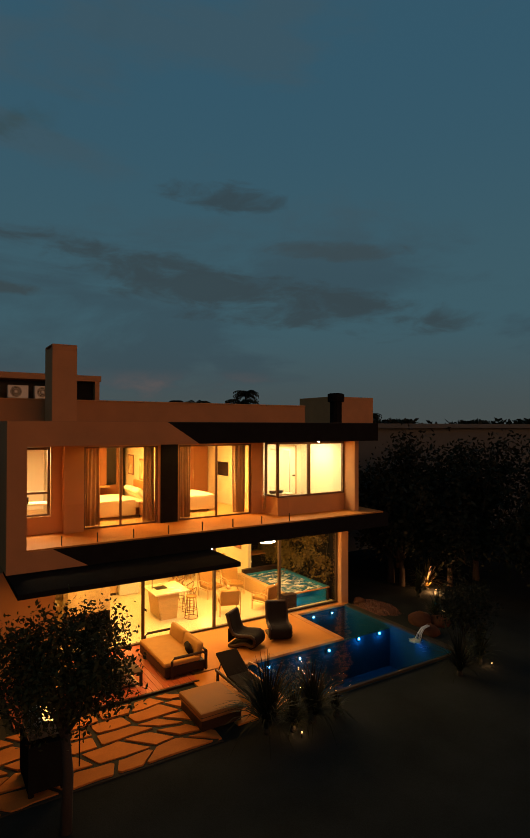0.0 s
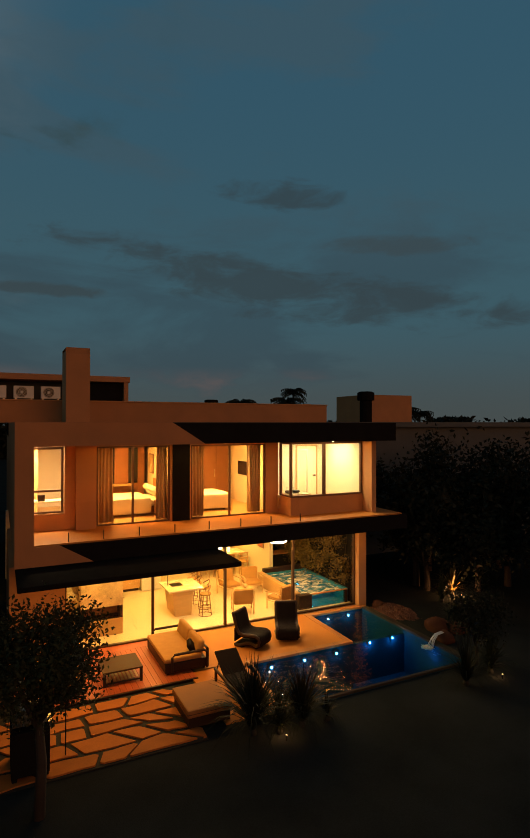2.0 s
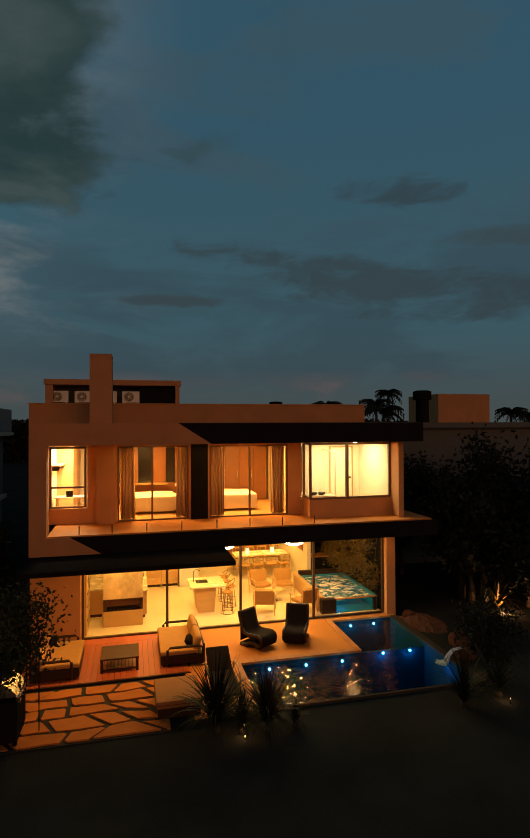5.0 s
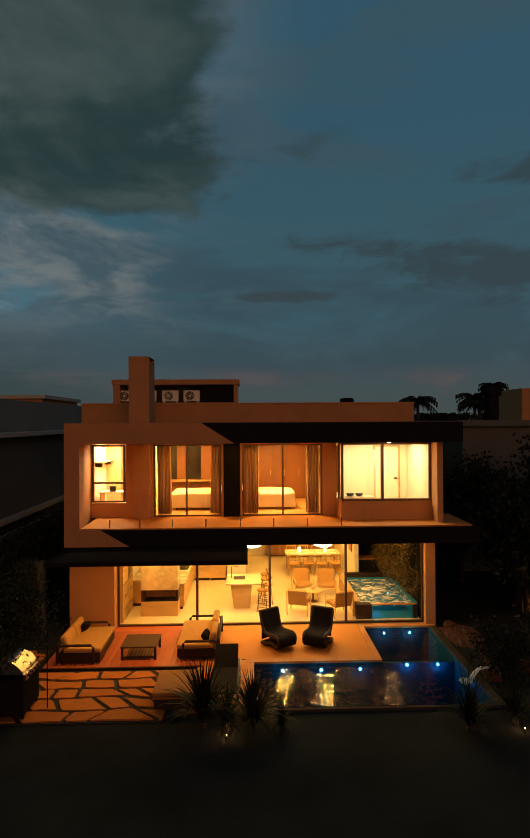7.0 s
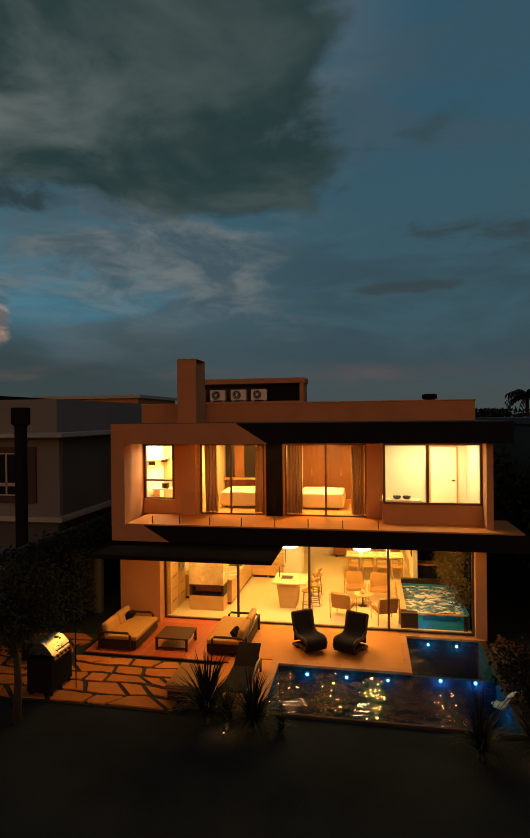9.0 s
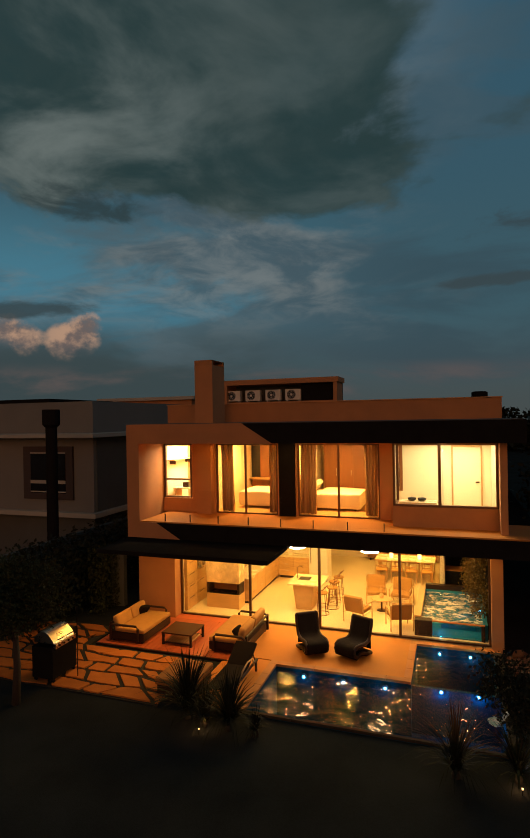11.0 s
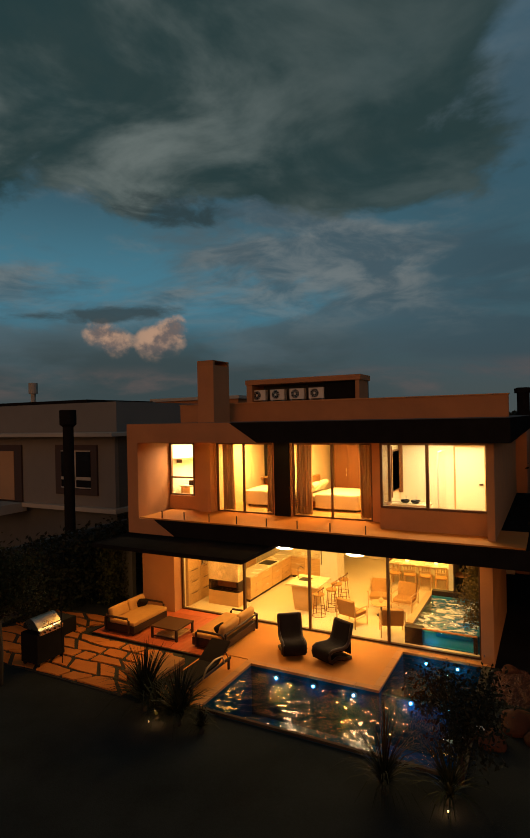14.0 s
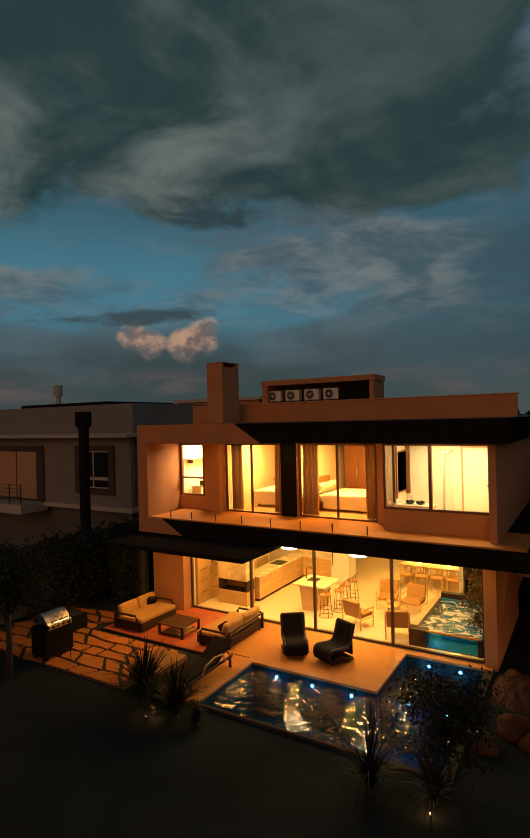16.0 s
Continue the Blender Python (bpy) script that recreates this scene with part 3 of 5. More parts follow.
# ceiling discs and soffit spots
def downlight(x, y, z, r=.09):
    e = thing("downlight", (x, y, z), "round recessed ceiling downlight, lit", "downlight", "recessed downlights")
    b = bmesh.new(); lathe(b, [(r * 1.3, -.006), (r * 1.25, .0)], 0, 0, 16); part("rim", b, WHITEP, e)
    b = bmesh.new(); lathe(b, [(r, -.012), (r, -.007)], 0, 0, 16); part("lens", b, LAMPON, e, "glowing lens")
for x, y in ((5.64, .45), (7.64, .45), (9.9, .5), (6.6, 2.6), (8.2, 2.6), (3.8, 1.5), (3.8, 3.2), (7.2, 5.6), (8.4, 5.6), (2.3, .6), (4.9, 3.4)): downlight(x, y, 2.720)
for x, y in ((5.6, -.7), (6.8, -.7), (8.0, -.7), (9.9, -.7)): downlight(x, y, 2.750, .05)
for x, y in ((3.3, .3), (5.0, .3), (6.5, .3), (9.7, -.3)): downlight(x, y, 5.723, .05)
for x, y in ((.9, 2.2), (3.3, 2.2), (6.5, 1.7), (9.2, .8), (10.4, .8)): downlight(x, y, 5.724, .08)

# glowing drums made up for the bright spots below the slab edge
def drum_light(x, y):
    e = thing("drum_light", (x, y, 2.795), "flat round lamp added for the bright spots under the slab", "ceiling lamp", "slab lamps")
    b = bmesh.new(); tube(b, [(0, 0, -.14), (0, 0, 0)], .02, 8); part("stem", b, BRONZE, e)
    part("body", lathe(bmesh.new(), [(.05, -.13), (.27, -.15), (.28, -.17)]), WHITEP, e, "", True)
    part("diffuser", lathe(bmesh.new(), [(.27, -.171), (.27, -.22), (.22, -.245), (.02, -.25)]), DRUM, e, "glowing diffuser", True)
for x in (5.42, 7.62): drum_light(x, -.32)

# ---------- upper rooms ----------
structure("ceiling_upper", cube(.21, 11.11, 1.09, 5.49, 5.7245, 5.7249), CEIL)
def curtain(x0, x1, y, z0, z1, m=CURTAIN):
    b = bmesh.new(); n = int((x1 - x0) / .008); rows = []
    for i in range(n + 1):
        f = i / n; a = 6.2832 * (x1 - x0) / .098 * f + x0
        w = math.copysign(abs(math.sin(a)) ** .7, math.sin(a)) * .062 * (.75 + .35 * math.sin(a * .31 + x0 * 5)) + .02 * math.sin(a * .17)
        sway = .05 * math.sin(f * 5 + x0)
        rows.append([b.verts.new((x0 + (x1 - x0) * f + sway * q, y + w * k, z0 + (z1 - z0) * (1 - q))) for q, k in ((1, 1.2), (.6, 1.05), (.25, .9), (0, .7))])
    for p, q in zip(rows, rows[1:]):
        for k in range(3): b.faces.new((p[k], q[k], q[k + 1], p[k + 1]))
    e = thing("curtain", (0, 0, 0), "floor-length pleated linen curtain drawn aside", "curtain", "bedroom curtains")
    ob = part("drape", b, m, e, "", True)
    md = ob.modifiers.new("thick", "SOLIDIFY"); md.thickness = .006
    b = bmesh.new(); tube(b, [(x0 - .05, y, z1 + .015), (x1 + .05, y, z1 + .015)], .012, 8); part("rail", b, BRONZE, e)
curtain(2.28, 2.74, 1.22, 3.31, 5.62); curtain(4.10, 4.42, 1.22, 3.31, 5.62)
curtain(5.18, 5.70, 1.22, 3.31, 5.62); curtain(7.24, 7.74, 1.22, 3.31, 5.62)

def bed(m, label):
    e = thing("bed", m, label, "bed", "made beds")
    part("base", cube(.05, 2.0, -.78, .78, .08, .30, bev=.02), WALNUT, e)
    part("headboard", cube(-.06, .05, -.95, .95, 0, 1.05, bev=.03), FABRIC, e, "upholstered headboard")
    part("mattress", cube(.06, 2.02, -.8, .8, .30, .50, bev=.05), LINEN, e)
    b = cube(.55, 2.10, -.88, .88, .07, .58, bev=.07); bmesh.ops.subdivide_edges(b, edges=b.edges[:], cuts=3, use_grid_fill=True)
    for v in b.verts:
        v.co += Vector((noise.noise(v.co * 5), noise.noise(v.co * 5 + Vector((9, 0, 0))), noise.noise(v.co * 4))) * .028
    part("duvet", b, LINEN, e, "white quilted cover reaching to the floor", True)
    for y in (-.4, .4):
        b = cube(-.24, .24, -.36, .36, -.10, .10, bev=.09); bmesh.ops.transform(b, matrix=pose(.28, y, .70, 0, -48, 0), verts=b.verts); part("pillow", b, LINEN, e, "", True)
    for x in (.12, 1.9):
        for y in (-.7, .7): part("leg", cube(x - .03, x + .03, y - .03, y + .03, 0, .08), DARKWOOD, e)
bed(pose(4.88, 2.9, 3.30), "made bed with white cover and pillows")
bed(pose(4.70, 2.9, 3.30, 0, 0, 180), "made bed with white cover and propped pillows")
def nightstand(x, y):
    e = thing("nightstand", (x, y, 3.30), "small wooden nightstand with a drawer", "nightstand", "bedside tables")
    part("body", cube(-.22, .22, -.2, .2, .1, .5, bev=.01), WALNUT, e); part("drawer", cube(-.2, .2, -.215, -.2, .3, .48), OAK, e)
    for a in (-.19, .19):
        for c in (-.17, .17): part("leg", cube(a - .015, a + .015, c - .015, c + .015, 0, .1), DARKWOOD, e)
    t = thing("table_lamp", (x, y, 3.80), "small bedside lamp with a glowing shade", "lamp", "bedside lamps")
    part("stem", lathe(bmesh.new(), [(.07, 0), (.06, .02), (.012, .03), (.012, .2)]), BRONZE, t)
    part("shade", lathe(bmesh.new(), [(.12, .2), (.08, .40)]), LAMPSOFT, t, "glowing shade")
nightstand(4.45, 1.85); nightstand(5.12, 1.85)
def wardrobe(x0, x1, y, label):
    e = thing("wardrobe", (0, y, 3.30), label, "wardrobe", "built-in wardrobes")
    part("body", cube(x0, x1, .03, .55, 0, 2.38), WALNUT, e); n = max(2, round((x1 - x0) / .55)); w = (x1 - x0) / n
    for i in range(n):
        d = part("door", cube(x0 + i * w + .004, x0 + (i + 1) * w - .004, 0, .028, .06, 2.36, bev=.004), WALNUT, e)
        part("handle", cube(x0 + (i + .85) * w, x0 + (i + .85) * w + .015, -.02, 0, .9, 1.2), STEEL, d)
wardrobe(5.15, 8.0, 4.7, "tall reddish wood wardrobe with plain doors")
# panelled wall unit with dark glass between wooden uprights
e = thing("wall_unit", (0, 4.7, 3.30), "reddish wood wall unit with dark glass panels and low drawers", "wardrobe")
part("body", cube(2.12, 4.55, .03, .55, 0, 2.38), WALNUT, e)
for x0, x1, dark in ((2.12, 2.5, 1), (2.5, 2.9, 0), (2.9, 3.45, 1), (3.45, 3.95, 0), (3.95, 4.3, 1), (4.3, 4.55, 0)):
    if dark:
        part("drawer", cube(x0 + .004, x1 - .004, 0, .028, .06, .80, bev=.004), WALNUT, e); part("glass_panel", cube(x0 + .004, x1 - .004, .008, .028, .81, 2.25), SCREEN, e, "dark glass panel")
    else: part("door", cube(x0 + .004, x1 - .004, -.02, .028, .06, 2.36, bev=.004), WALNUT, e)
part("shelf", cube(2.12, 4.0, -.30, .0, .74, .80, bev=.006), OAK, e, "projecting oak ledge")
# bedroom wall pieces
e = thing("television", (8.045, 3.45, 4.62), "black flat television on the white bedroom wall", "television")
part("screen", cube(-.035, -.005, -.42, .42, -.26, .26, bev=.006), SCREEN, e); part("bracket", cube(-.005, .003, -.15, .15, -.1, .1), BLACK, e)
for at, size in (((4.715, 4.25, 4.85), .30), ((4.715, 2.9, 4.75), .42)):
    e = thing("picture", at, "framed abstract picture over the bed", "picture", "wall pictures")
    part("frame", cube(-.035, 0, -size, size, -.36, .36, bev=.006), WALNUT, e); part("print", cube(-.041, -.035, -size + .05, size - .05, -.31, .31), MARBLE, e)
# study
e = thing("desk", (0, 0, 3.30), "pale study desk below the window", "desk")
part("top", cube(.3, 1.8, 1.35, 1.95, .70, .74, bev=.006), QUARTZ, e)
for x in (.35, 1.73): part("leg", cube(x, x + .04, 1.4, 1.9, 0, .70), OAK, e)
e = thing("wardrobe", (.216, 0, 3.30), "honey oak study wardrobe with an open shelf", "wardrobe", "built-in wardrobes")
part("body", cube(0, .5, 2.75, 5.45, 0, 2.38), OAK, e)
for i in range(4): part("door", cube(.5, .52, 2.755 + i * .675, 3.42 + i * .675, .05, 2.36, bev=.004), OAK, e)
e = thing("wall_shelf", (.216, 1.12, 5.02), "thin oak shelf fixed to the study wall", "shelf")
part("board", cube(0, .30, 0, 1.62, 0, .035, bev=.004), OAK, e)
for y in (.2, 1.4): part("bracket", cube(0, .24, y, y + .02, -.14, 0), BRONZE, e)
e = thing("box", (.75, 1.55, 4.04), "small dark box on the study desk", "box")
part("body", cube(-.10, .10, -.08, .08, 0, .16, bev=.01), DARKWOOD, e); part("lid", cube(-.105, .105, -.085, .085, .16, .185, bev=.006), DARKWOOD, e)
# bathroom
van = thing("vanity", (0, 0, 3.30), "pale stone vanity top with twin black basins", "vanity")
part("counter", cube(8.20, 9.45, .70, 1.30, .50, .58, bev=.006), QUARTZ, van); part("cabinet", cube(8.20, 9.40, .74, 1.28, .12, .50), OAK, van)
for x in (8.72, 9.02):
    b = thing("basin", (x, 1.02, 3.88), "round black vessel basin on the vanity", "basin", "vessel basins")
    part("bowl", lathe(bmesh.new(), [(.07, 0), (.12, .03), (.135, .09), (.125, .095), (.11, .03)]), SCREEN, b, "", True)
    m = bmesh.new(); tube(m, [(0, .17, 0), (0, .17, .18), (0, .13, .2), (0, .06, .19)], .01, 8); part("tap", m, STEEL, b)
mir = thing("mirror", (8.21, 1.75, 4.75), "tall mirror in a wooden frame on the bathroom wall", "mirror")
part("frame", cube(0, .03, -.6, .6, -.65, .65), WALNUT, mir)
for y in (-.68, .60): part("frame_side", cube(0, .13, y, y + .08, -.75, .80, bev=.006), WALNUT, mir); part("glass", cube(.03, .036, -.55, .55, -.6, .6), MIRROR, mir)
e = tagged(new("door_3"), "cream bathroom door with a dark latch", "", "", "structure"); e.location = (10.35, 2.60, 3.30)
part("leaf", cube(-.42, .42, -.045, -.005, 0, 2.1, bev=.004), BATHTILE, e); part("handle", cube(.26, .38, -.085, -.045, .98, 1.04, bev=.01), BRONZE, e)
for s in (-.47, .42): part("frame", cube(s, s + .05, -.06, -.002, 0, 2.15), OAK, e)
part("frame", cube(-.47, .47, -.06, -.002, 2.15, 2.2), OAK, e)
e = thing("shower_screen", (9.62, 0, 3.30), "clear glass shower screen with a pale edge", "shower screen")
part("glass", cube(0, .01, 1.3, 2.58, .02, 2.05), GLASS, e).visible_shadow = False
part("channel", cube(-.012, .022, 1.27, 1.30, 0, 2.08), WHITEP, e); part("rail", cube(-.01, .02, 1.3, 2.59, 2.05, 2.08), WHITEP, e)

# ---------- ground floor: kitchen ----------
fp = thing("fireplace", (0, 0, .012), "marble barbecue fireplace with a dark open hearth", "fireplace")
part("base", cube(1.8, 3.0, .92, 1.45, 0, .48, bev=.008), OAK, fp, "plain wooden base")
part("hearth_back", cube(1.8, 3.0, 1.38, 1.45, .48, .86), WALNUT, fp); part("cheek", cube(1.8, 1.88, .94, 1.38, .48, .86), DARKWOOD, fp); part("cheek", cube(2.92, 3.0, .94, 1.38, .48, .86), DARKWOOD, fp)
part("hearth_floor", cube(1.88, 2.92, .94, 1.38, .48, .50), BLACK, fp)
part("hood", cube(1.8, 3.0, .91, 1.45, .86, 2.70, bev=.006), MARBLE, fp, "veined marble hood")
tall = thing("oven_cabinet", (1.24, .34, .012), "tall oak cabinet wall with drawers and a steel oven", "cabinet")
part("body", cube(0, .09, 0, 1.50, 0, 2.45), OAK, tall)
for i in range(6):
    for y in (.0, .75):
        if i == 3 and y > 0: part("oven", cube(.09, .12, y + .06, y + .69, 1.22, 1.60, bev=.008), STEEL, tall, "brushed steel oven front"); continue
        d = part("drawer", cube(.09, .112, y + .006, y + .744, .02 + i * .40, .41 + i * .40, bev=.004), OAK, tall)
        part("handle", cube(.112, .126, y + .2, y + .55, .37 + i * .40, .385 + i * .40), BRONZE, d)
def base_unit(name, x0, x1, y0, y1, face, n, label):
    e = thing(name, (0, 0, .012), label, "cabinet", "kitchen cabinets")
    part("body", cube(x0, x1, y0, y1, .1, .86), OAK, e); part("plinth", cube(x0 + .04, x1 - .04, y0 + .04, y1 - .04, 0, .1), DARKWOOD, e)
    for i in range(3):
        z0 = .11 + i * .25
        if face == "x": d = part("drawer", cube(x1, x1 + .02, y0 + .006, y1 - .006, z0, z0 + .24, bev=.004), OAK, e); part("handle", cube(x1 + .02, x1 + .035, (y0 + y1) / 2 - .1, (y0 + y1) / 2 + .1, z0 + .2, z0 + .215), STEEL, d)
        else: d = part("drawer", cube(x0 + .006, x1 - .006, y0 - .02, y0, z0, z0 + .24, bev=.004), OAK, e); part("handle", cube((x0 + x1) / 2 - .1, (x0 + x1) / 2 + .1, y0 - .035, y0 - .02, z0 + .2, z0 + .215), STEEL, d)
for i in range(4): base_unit("base_cabinet", 2.52, 3.12, 1.55 + i * .85, 2.395 + i * .85, "x", 3, "honey oak base cabinet with three drawers")
for i in range(2): base_unit("base_cabinet", 3.14 + i * .65, 3.785 + i * .65, 4.92, 5.48, "y", 3, "honey oak base cabinet with three drawers")
for i in range(3): base_unit("base_cabinet", 1.25, 1.75, 1.95 + i * .85, 2.795 + i * .85, "x", 3, "honey oak base cabinet with three drawers")
solid("worktop", cube(1.25, 1.79, 1.93, 4.52, .872, .912, bev=.004), QUARTZ, "pale stone worktop along the house wall", "worktop")
solid("worktop", bx(cube(2.48, 3.17, 1.50, 5.48, .872, .912, bev=.004), 3.17, 4.44, 4.88, 5.48, .872, .912), QUARTZ, "white quartz worktop along the kitchen wall", "worktop")
solid("hob", cube(2.58, 3.08, 3.2, 3.8, .912, .922), SCREEN, "black glass hob in the worktop", "hob")
e = thing("wall_cabinet", (0, 0, 1.5), "pale wall cabinet run over the worktop", "cabinet")
part("body", cube(2.1, 4.42, 5.15, 5.48, 0, .8), QUARTZ, e)
for i in range(4): part("door", cube(2.11 + i * .58, 2.68 + i * .58, 5.13, 5.15, .0, .8, bev=.003), PLASTER, e)
e = thing("refrigerator", (4.46, 4.75, .012), "tall white refrigerator beside the cabinets", "refrigerator")
part("body", cube(0, .75, 0, .72, 0, 2.0, bev=.01), WHITEP, e); part("door", cube(.01, .74, -.03, 0, .02, 1.98, bev=.01), WHITEP, e); part("handle", cube(.08, .1, -.07, -.03, .7, 1.5), BRONZE, e)
isl = thing("kitchen_island", (0, 0, .012), "oak kitchen island with a pale stone top", "island")
bm = prism(bmesh.new(), [(4.82, 0), (5.36, 0), (5.44, .84), (4.70, .84)], "y", 1.55, 2.5); part("body", bm, OAK, isl)
part("top", cube(4.56, 5.74, 1.38, 2.62, .84, .89, bev=.006), QUARTZ, isl); part("sink", cube(4.8, 5.2, 1.9, 2.3, .886, .893), SCREEN, isl, "dark sink cut-out")
m = bmesh.new(); tube(m, [(4.72, 2.1, .89), (4.72, 2.1, 1.25), (4.82, 2.1, 1.32), (4.94, 2.1, 1.26)], .014, 8); part("tap", m, BRONZE, isl)
def stool(m):
    e = thing("bar_stool", m, "bar stool with a wire frame and round foot ring", "stool", "island stools")
    part("seat", lathe(bmesh.new(), [(.17, .66), (.19, .68), (.18, .71)]), FABRIC, e)
    for k in range(4):
        a = .785 + k * 1.571; b = bmesh.new(); tube(b, [(.15 * math.cos(a), .15 * math.sin(a), .66), (.22 * math.cos(a), .22 * math.sin(a), .0)], .011, 6); part("leg", b, WALNUT, e)
    for r, z in ((.19, .28), (.225, .012)):
        b = bmesh.new(); tube(b, [(r * math.cos(k * .3307), r * math.sin(k * .3307), z) for k in range(20)], .009, 6); part("ring", b, WALNUT, e)
    b = bmesh.new(); tube(b, [(.17 * math.cos(k * .2 - 1.5), .17 * math.sin(k * .2 - 1.5), .95 - .02 * abs(k - 7)) for k in range(16)], .014, 6); part("back_rail", b, WALNUT, e)
    for a in (-1.2, 1.2):
        b = bmesh.new(); tube(b, [(.17 * math.cos(a), .17 * math.sin(a), .69), (.17 * math.cos(a), .17 * math.sin(a), .86)], .01, 6); part("back_post", b, WALNUT, e)
    return e
st = stool(pose(5.78, 1.35, .012))
for x, y, r in ((5.98, 2.0, 8), (5.92, 2.65, -6), (5.95, 3.25, 3)): copy_thing(st, pose(x, y, .012, 0, 0, r))

# ---------- living and dining ----------
def armchair(m):
    e = thing("armchair", m, "honey wood armchair with padded seat and back", "armchair", "living room armchairs")
    b = cube(-.31, .31, -.32, .28, .32, .44, bev=.04); part("seat", b, FABRIC, e)
    b = cube(-.31, .31, -.06, .06, -.24, .24, bev=.04); bmesh.ops.transform(b, matrix=pose(0, .30, .62, -14, 0, 0), verts=b.verts); part("backrest", b, FABRIC, e)
    for s in (-1, 1):
        for y, h in ((-.3, .58), (.32, .80)):
            b = bmesh.new(); tube(b, [(s * .34, y, 0), (s * .34, y + (.05 if y > 0 else 0), h)], .018, 8); part("leg", b, OAK, e)
        b = bmesh.new(); tube(b, [(s * .34, -.36, .575), (s * .34, 0, .585), (s * .34, .34, .56)], .022, 8); part("armrest", b, OAK, e)
        b = bmesh.new(); tube(b, [(s * .34, -.3, .3), (s * .34, .32, .3)], .014, 6); part("side_rail", b, OAK, e)
    b = bmesh.new(); tube(b, [(-.34, -.3, .3), (.34, -.3, .3)], .014, 6); part("front_rail", b, OAK, e)
    return e
# chairs nearest the glass turn their backs to it
ac = armchair(pose(7.0, 1.08, .012, 0, 0, 163))
copy_thing(ac, pose(8.30, .84, .012, 0, 0, 200)); copy_thing(ac, pose(7.32, 3.02, .012, 0, 0, 8)); copy_thing(ac, pose(8.18, 2.95, .012, 0, 0, -6))
e = thing("side_table", (7.6, 2.2, .012), "low round wooden table between the armchairs", "table")
part("top", lathe(bmesh.new(), [(.33, .38), (.34, .395), (.33, .41)]), OAK, e); part("stem", lathe(bmesh.new(), [(.16, 0), (.15, .015), (.03, .03), (.03, .38)]), BRONZE, e)
v = thing("vase", (7.6, 2.2, .422), "small round vase with dry twigs", "vase")
part("body", lathe(bmesh.new(), [(.04, 0), (.08, .06), (.07, .12), (.03, .16)]), MARBLE, v, "", True)
b = bmesh.new()
for k in range(9): tube(b, [(0, 0, .14), (.05 * math.cos(k), .05 * math.sin(k), .28), (.12 * math.cos(k), .12 * math.sin(k), .40)], .004, 4)
part("twigs", b, OAK, v)
dt = thing("dining_table", (8.05, 6.3, .012), "long pale dining table laid with dishes", "table")
part("tabletop", cube(-1.15, 1.15, -.5, .5, .72, .76, bev=.006), QUARTZ, dt)
for x in (-1.0, 1.0):
    for y in (-.4, .4): part("leg", cube(x - .035, x + .035, y - .035, y + .035, 0, .72), OAK, dt)
def dchair(m):
    e = thing("dining_chair", m, "slim wooden dining chair with an open back", "chair", "chairs round the dining table")
    part("seat", cube(-.22, .22, -.22, .22, .43, .48, bev=.02), FABRIC, e)
    for x in (-.2, .2):
        part("leg", cube(x - .015, x + .015, -.21, -.18, 0, .43), OAK, e); part("leg", cube(x - .015, x + .015, .18, .21, 0, .88), OAK, e)
    for z in (.62, .82): part("back_rail", cube(-.2, .2, .185, .205, z, z + .05), OAK, e)
    return e
dc = dchair(pose(7.2, 5.60, .012, 0, 0, 180))
for i in range(1, 4): copy_thing(dc, pose(7.2 + i * .57, 5.60, .012, 0, 0, 180 + random.uniform(-6, 6)))
for i in range(4): copy_thing(dc, pose(7.2 + i * .57, 7.0, .012, 0, 0, random.uniform(-6, 6)))
pl = thing("plate", (7.2, 6.05, .772), "round white dinner plate on the table", "plate", "place settings"); part("dish", lathe(bmesh.new(), [(.07, 0), (.13, .018), (.125, .02), (.06, .006)]), WHITEP, pl)
for i in range(1, 8): copy_thing(pl, pose(7.2 + (i % 4) * .57, 6.05 + .5 * (i // 4), .772))
for x in (7.5, 8.6):
    e = thing("table_lantern", (x, 6.3, .772), "glowing glass candle lantern on the dining table", "lantern", "table lanterns")
    part("glass", lathe(bmesh.new(), [(.07, 0), (.08, .1), (.06, .24)]), LAMPSOFT, e); part("cap", lathe(bmesh.new(), [(.065, .24), (.03, .27)]), BRONZE, e)
e = thing("picture", (9.425, 4.75, 1.55), "framed orange picture on the dining wall", "picture", "wall pictures")
part("frame", cube(-.035, 0, -.28, .28, -.36, .36, bev=.006), WALNUT, e); part("print", cube(-.04, -.035, -.22, .22, -.3, .3), PLANK, e)
e = thing("sideboard", (0, 8.55, .012), "long wooden sideboard against the dining wall", "sideboard")
part("body", cube(6.2, 9.2, 0, .42, .12, .8, bev=.008), OAK, e)
for i in range(5): part("door", cube(6.21 + i * .6, 6.79 + i * .6, -.02, 0, .14, .78, bev=.004), WALNUT, e)
for x in (6.3, 9.06): part("leg", cube(x, x + .05, .05, .36, 0, .12), DARKWOOD, e)
e = thing("picture", (7.7, 8.96, 1.7), "wide framed landscape print on the back wall", "picture", "wall pictures")
part("frame", cube(-.7, .7, 0, .035, -.32, .32, bev=.006), WALNUT, e); part("print", cube(-.64, .64, -.005, 0, -.26, .26), MARBLE, e)

